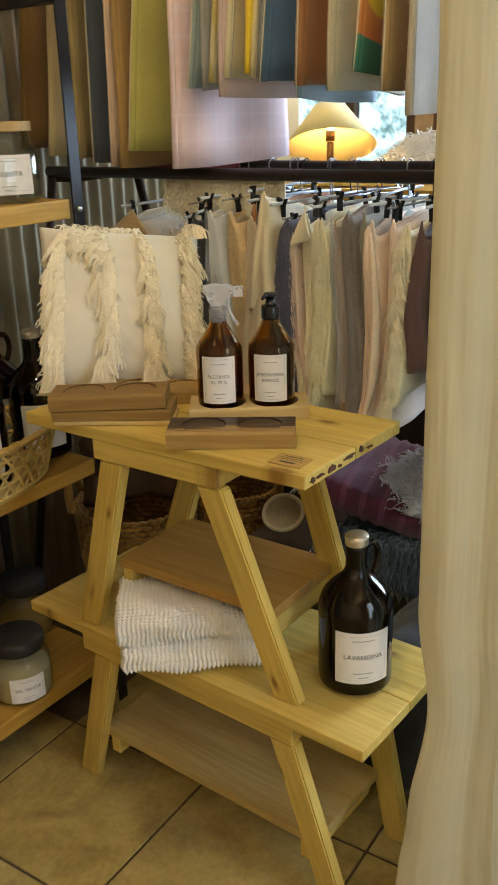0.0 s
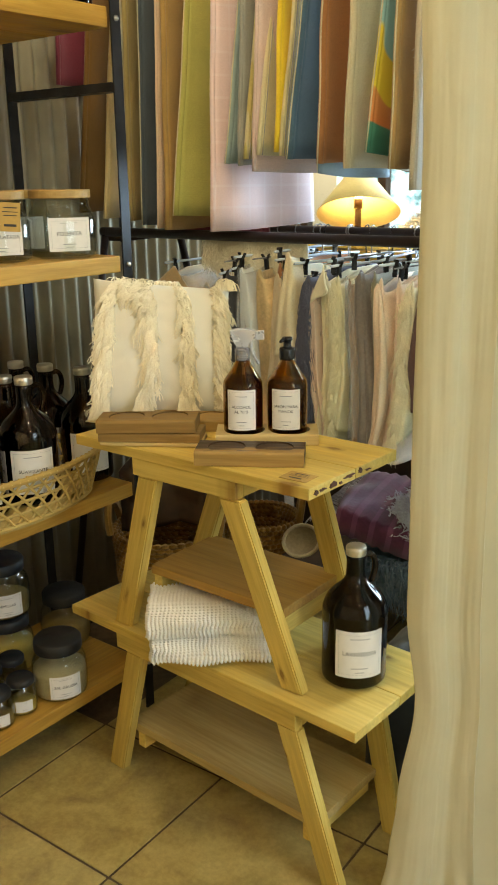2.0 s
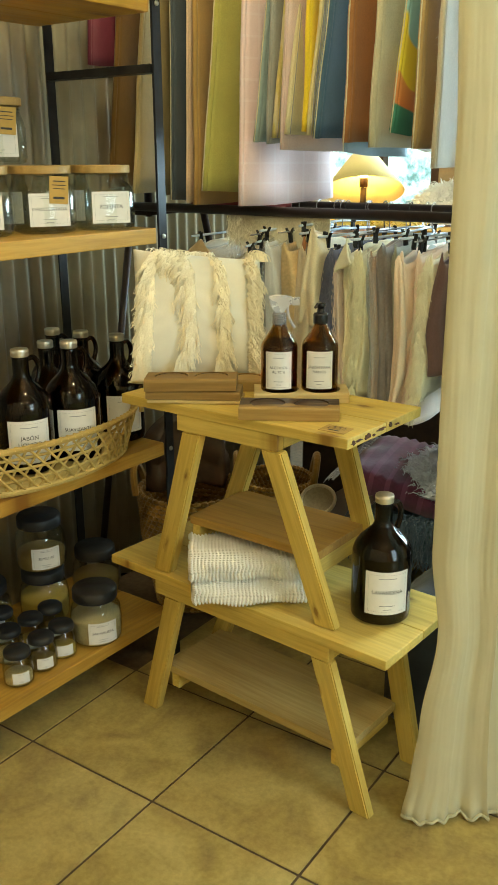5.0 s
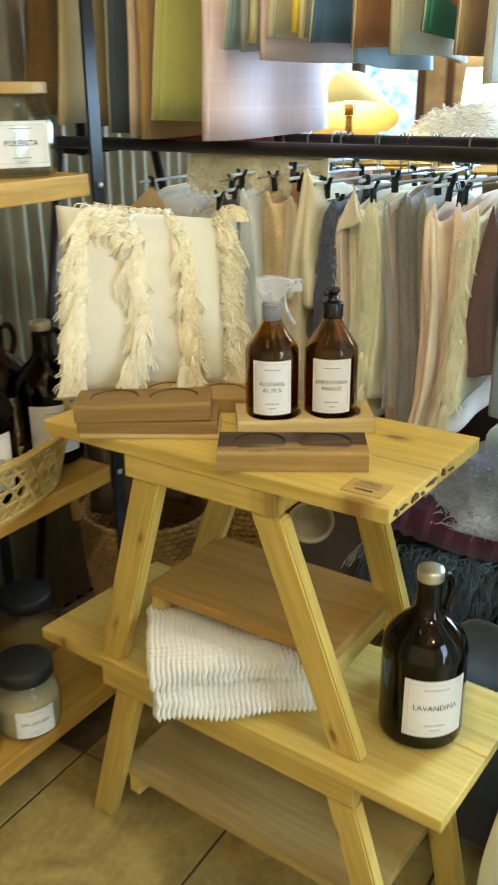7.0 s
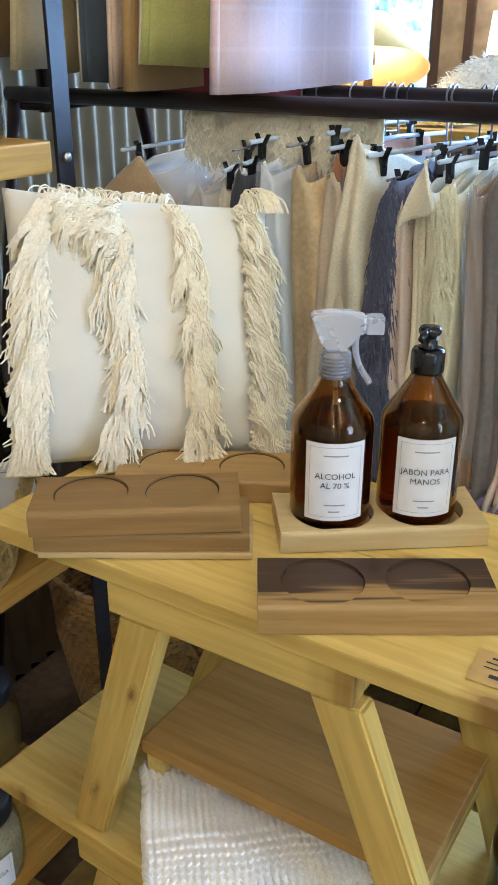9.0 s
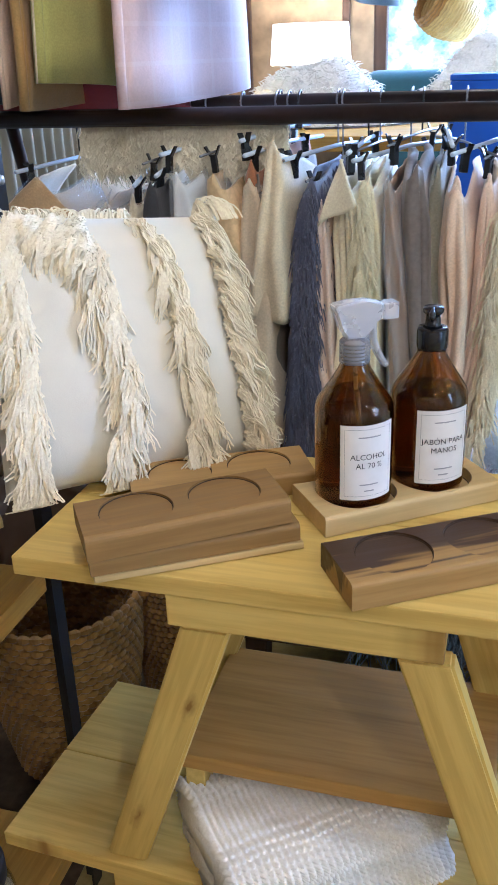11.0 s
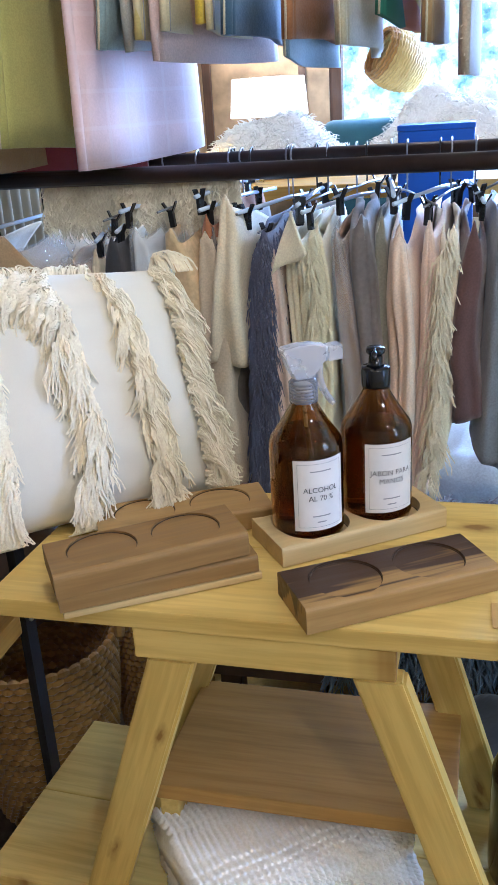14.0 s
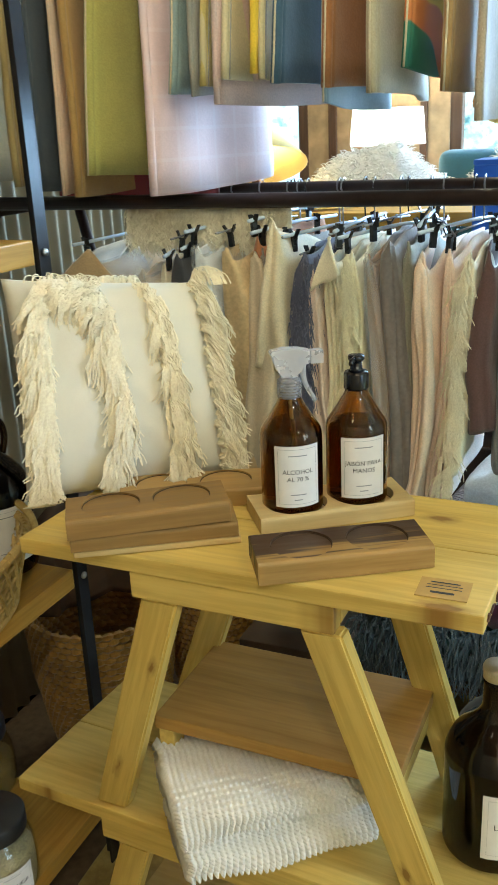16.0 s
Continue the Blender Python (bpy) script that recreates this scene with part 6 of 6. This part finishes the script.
def table_lamp(label, m, shade, r_low, r_top, z_low, z_top, power, colour, stem, tip=0.0):
    l = thing("table_lamp", label, "lamp", m)
    part("base", lathe([(0.0, 0.0), (0.06, 0.0), (0.065, 0.006), (0.05, 0.016), (0.018, 0.024), (0.012, 0.05), (0.012, z_low + 0.02), (0.0, z_low + 0.021)], 28), stem, l, "", None, True)
    part("socket", lathe([(0.0, z_low + 0.0215), (0.016, z_low + 0.0215), (0.016, z_low + 0.055), (0.0, z_low + 0.056)], 20), DARK_WOOD, l, "", None, True)
    part("bulb", lathe([(0.0, z_low + 0.057), (0.012, z_low + 0.058), (0.022, z_low + 0.075), (0.018, z_low + 0.090), (0.0, z_low + 0.097)], 20), BULB, l, "", None, True)
    part("shade", lathe([(r_low, z_low), (r_top, z_top), (r_top - 0.003, z_top), (r_low - 0.003, z_low)], 48, True), shade, l, "glowing fabric shade", pose(0, 0, (z_low + z_top) / 2) @ pose(0, 0, 0, -tip, 0, 0) @ pose(0, 0, -(z_low + z_top) / 2), True)
    place = (m @ Vector((0, 0, z_low + 0.12)))
    point_lamp("lamp_light", place, power, colour, 0.02)
    return l


table_lamp("lit table lamp with a yellow cone shade", on_room(-0.530, 1.20, 1.056, 33), SHADE, 0.154, 0.055, 0.105, 0.240, 2.2, (1.0, 0.68, 0.30), DARK_WOOD, 24.0)
table_lamp("lit table lamp with a white drum shade", on_room(-0.425, 2.33, 0.96), WHITE_SHADE, 0.152, 0.140, 0.235, 0.375, 4.0, (1.0, 0.84, 0.6), DARK_WOOD)
side_table = thing("side_table", "small dark wooden side table under a lamp", "table", ROOM)
part("tabletop", box(-0.64, -0.21, 2.12, 2.54, 0.93, 0.9595, 0.003), DARK_WOOD, side_table)
for s in (-0.63, -0.26):
    for o in (2.14, 2.48):
        part("leg", box(s, s + 0.04, o, o + 0.04, 0.0, 0.9295, 0.002), DARK_WOOD, side_table)

FLUFF = cloth("shaggy_white_wool", (0.84, 0.81, 0.75), 0.98, 500, 0.1)


def fluffy(label, m, A, B, Hh, seed, mat=FLUFF, n=1500):
    t = thing("shaggy_throw", label, "throw", m, "fluffy throws on the table")
    rng = random.Random(seed)

    def hill(x, y):
        d = min(1.0, math.hypot(x, y))
        return Hh * (1 - d * d) * (0.75 + 0.5 * wob(2 * x + seed, 2 * y)) + 0.004

    bm = bmesh.new()
    rings = [[bm.verts.new((0, 0, hill(0, 0)))]]
    for k in range(1, 11):
        d = k / 10
        rings.append([bm.verts.new((A * d * math.cos(2 * math.pi * q / 36), B * d * math.sin(2 * math.pi * q / 36), max(0.001, hill(d * math.cos(2 * math.pi * q / 36), d * math.sin(2 * math.pi * q / 36))))) for q in range(36)])
    for a, b in zip(rings, rings[1:]):
        for q in range(36):
            fc = [a[q % len(a)], b[q], b[(q + 1) % 36]] + ([a[(q + 1) % 36]] if len(a) > 1 else [])
            bm.faces.new(fc)
    bm.faces.new([bm.verts.new((v.co.x, v.co.y, 0.0)) for v in rings[-1]][::-1])
    part("fleece", bm, mat, t, "", None, True)
    fr = bmesh.new()
    for q in range(n):
        a, d = rng.uniform(0, 2 * math.pi), math.sqrt(rng.random())
        x, y = d * math.cos(a), d * math.sin(a)
        p = Vector((A * x, B * y, max(0.002, hill(x, y))))
        L = rng.uniform(0.012, 0.034)
        d2 = Vector((rng.uniform(-1, 1), rng.uniform(-1, 1), rng.uniform(-0.1, 0.7))).normalized()
        tube([p, p + d2 * L * 0.6, p + d2 * L + Vector((0, 0, -0.008))], [0.0019, 0.0015, 0.0004], 3, False, bm=fr)
    tagged(part("fleece", fr, mat, t), kind="stuff")


fluffy("grey and white shaggy throw heaped on folded cloths", on_room(0.37, 0.14, 0.48), 0.20, 0.13, 0.11, 21, GREYFRINGE, 2600)
fluffy("fluffy white wool throw heaped on the display table", on_room(-0.200, 1.36, 1.056), 0.30, 0.24, 0.160, 3, FLUFF, 4200)
YELLOW_WOOL = cloth("yellow_wool", (0.66, 0.46, 0.05), 0.95, 500, 0.2)
fluffy("mustard yellow fringed throw lying under the lamp", on_room(-0.44, 1.06, 1.056), 0.26, 0.12, 0.035, 8, YELLOW_WOOL, 900)
fluffy("fluffy white wool throw heaped high near the window", on_room(0.30, 1.62, 1.056), 0.29, 0.16, 0.23, 12, FLUFF, 2600)

BLUE = plain("blue_box_card", (0.02, 0.09, 0.42), 0.6, 0, 0.08, 10)
bx = thing("blue_box", "tall bright blue cardboard box standing on the chest", "box", on_room(0.285, 0.80, 0.596, 0))
part("carton", box(-0.080, 0.080, -0.06, 0.06, 0.0, 0.578, 0.003), BLUE, bx)
part("lid", box(-0.081, 0.081, -0.061, 0.061, 0.5785, 0.590, 0.002), BLUE, bx)

TEAL_COVER = cloth("teal_upholstery", (0.025, 0.085, 0.11), 0.9, 700, 0.2)
chair = thing("armchair", "dark teal upholstered armchair standing before the window", "armchair", on_room(0.03, 2.10, 0, 0))
part("seat", box(-0.28, 0.28, -0.20, 0.26, 0.30, 0.46, 0.04, 4), TEAL_COVER, chair, "", None, True)
part("backrest", box(-0.26, 0.26, 0.262, 0.38, 0.36, 1.165, 0.055, 5), TEAL_COVER, chair, "", None, True)
for _x in (-0.24, 0.20):
    for _y in (-0.17, 0.32):
        part("leg", box(_x, _x + 0.04, _y, _y + 0.04, 0.0, 0.299 if _y < 0 else 0.359, 0.003), DARK_WOOD, chair)


def hanging_basket():
    """A small round basket of pale cane with a brown rim, tipped forward on a cord."""
    m = on_room(0.115, 1.75, 1.345, 30) @ pose(0, 0, 0, 0, -62, 0) @ Matrix.Scale(0.8, 4)
    b = thing("hanging_basket", "small pale cane basket with brown rim hanging on a cord", "basket", m)
    for k in range(17):
        v = k / 16
        rr = 0.075 + 0.03 * math.sin(v * 2.6)
        part("coil", tube([(rr * math.cos(2 * math.pi * q / 40), rr * math.sin(2 * math.pi * q / 40), -0.10 + 0.18 * v + 0.002 * math.sin(q * 3.1)) for q in range(40)], [0.0052 + 0.0026 * abs(math.sin((q + 2 * (k % 2)) * math.pi / 4)) for q in range(40)], 6, closed=True), WICKER if k < 14 else JUTE, b)
    part("base", lathe([(0.0, -0.108), (0.075, -0.108), (0.075, -0.098), (0.0, -0.0975)], 30), WICKER, b)
    e = m.inverted() @ rp(0.115, 1.75, TOP)
    part("cord", tube([(0, 0, 0.0), e], 0.0012, 5), CREAM_EDGE, b)


hanging_basket()

# ---- floor tiles, laid last ----
TS, GAP = 0.362, 0.006
T0 = Vector((-0.2725, 1.174, 0))
TILE_ANGLE = -31.6
me = bpy.data.meshes.new("tile")
tb = box(GAP / 2, TS - GAP / 2, GAP / 2, TS - GAP / 2, -0.0038, 0.0, 0.0012, 1)
tb.to_mesh(me)
tb.free()
me.materials.append(TILE)
TM = Matrix.Translation(T0) @ pose(0, 0, 0, 0, 0, TILE_ANGLE)
RI = ROOM.inverted()
for i in range(-12, 13):
    for j in range(-12, 13):
        c = RI @ (TM @ Vector(((i + 0.5) * TS, (j + 0.5) * TS, 0)))
        if LEFT + 0.24 < c.x < RIGHT - 0.24 and FRONT + 0.24 < c.y < BACK - 0.24:
            ob = new("tile", me)
            ob.parent = floor
            ob.matrix_parent_inverse = ROOM.inverted()
            ob.matrix_basis = TM @ pose(i * TS, j * TS, 0)
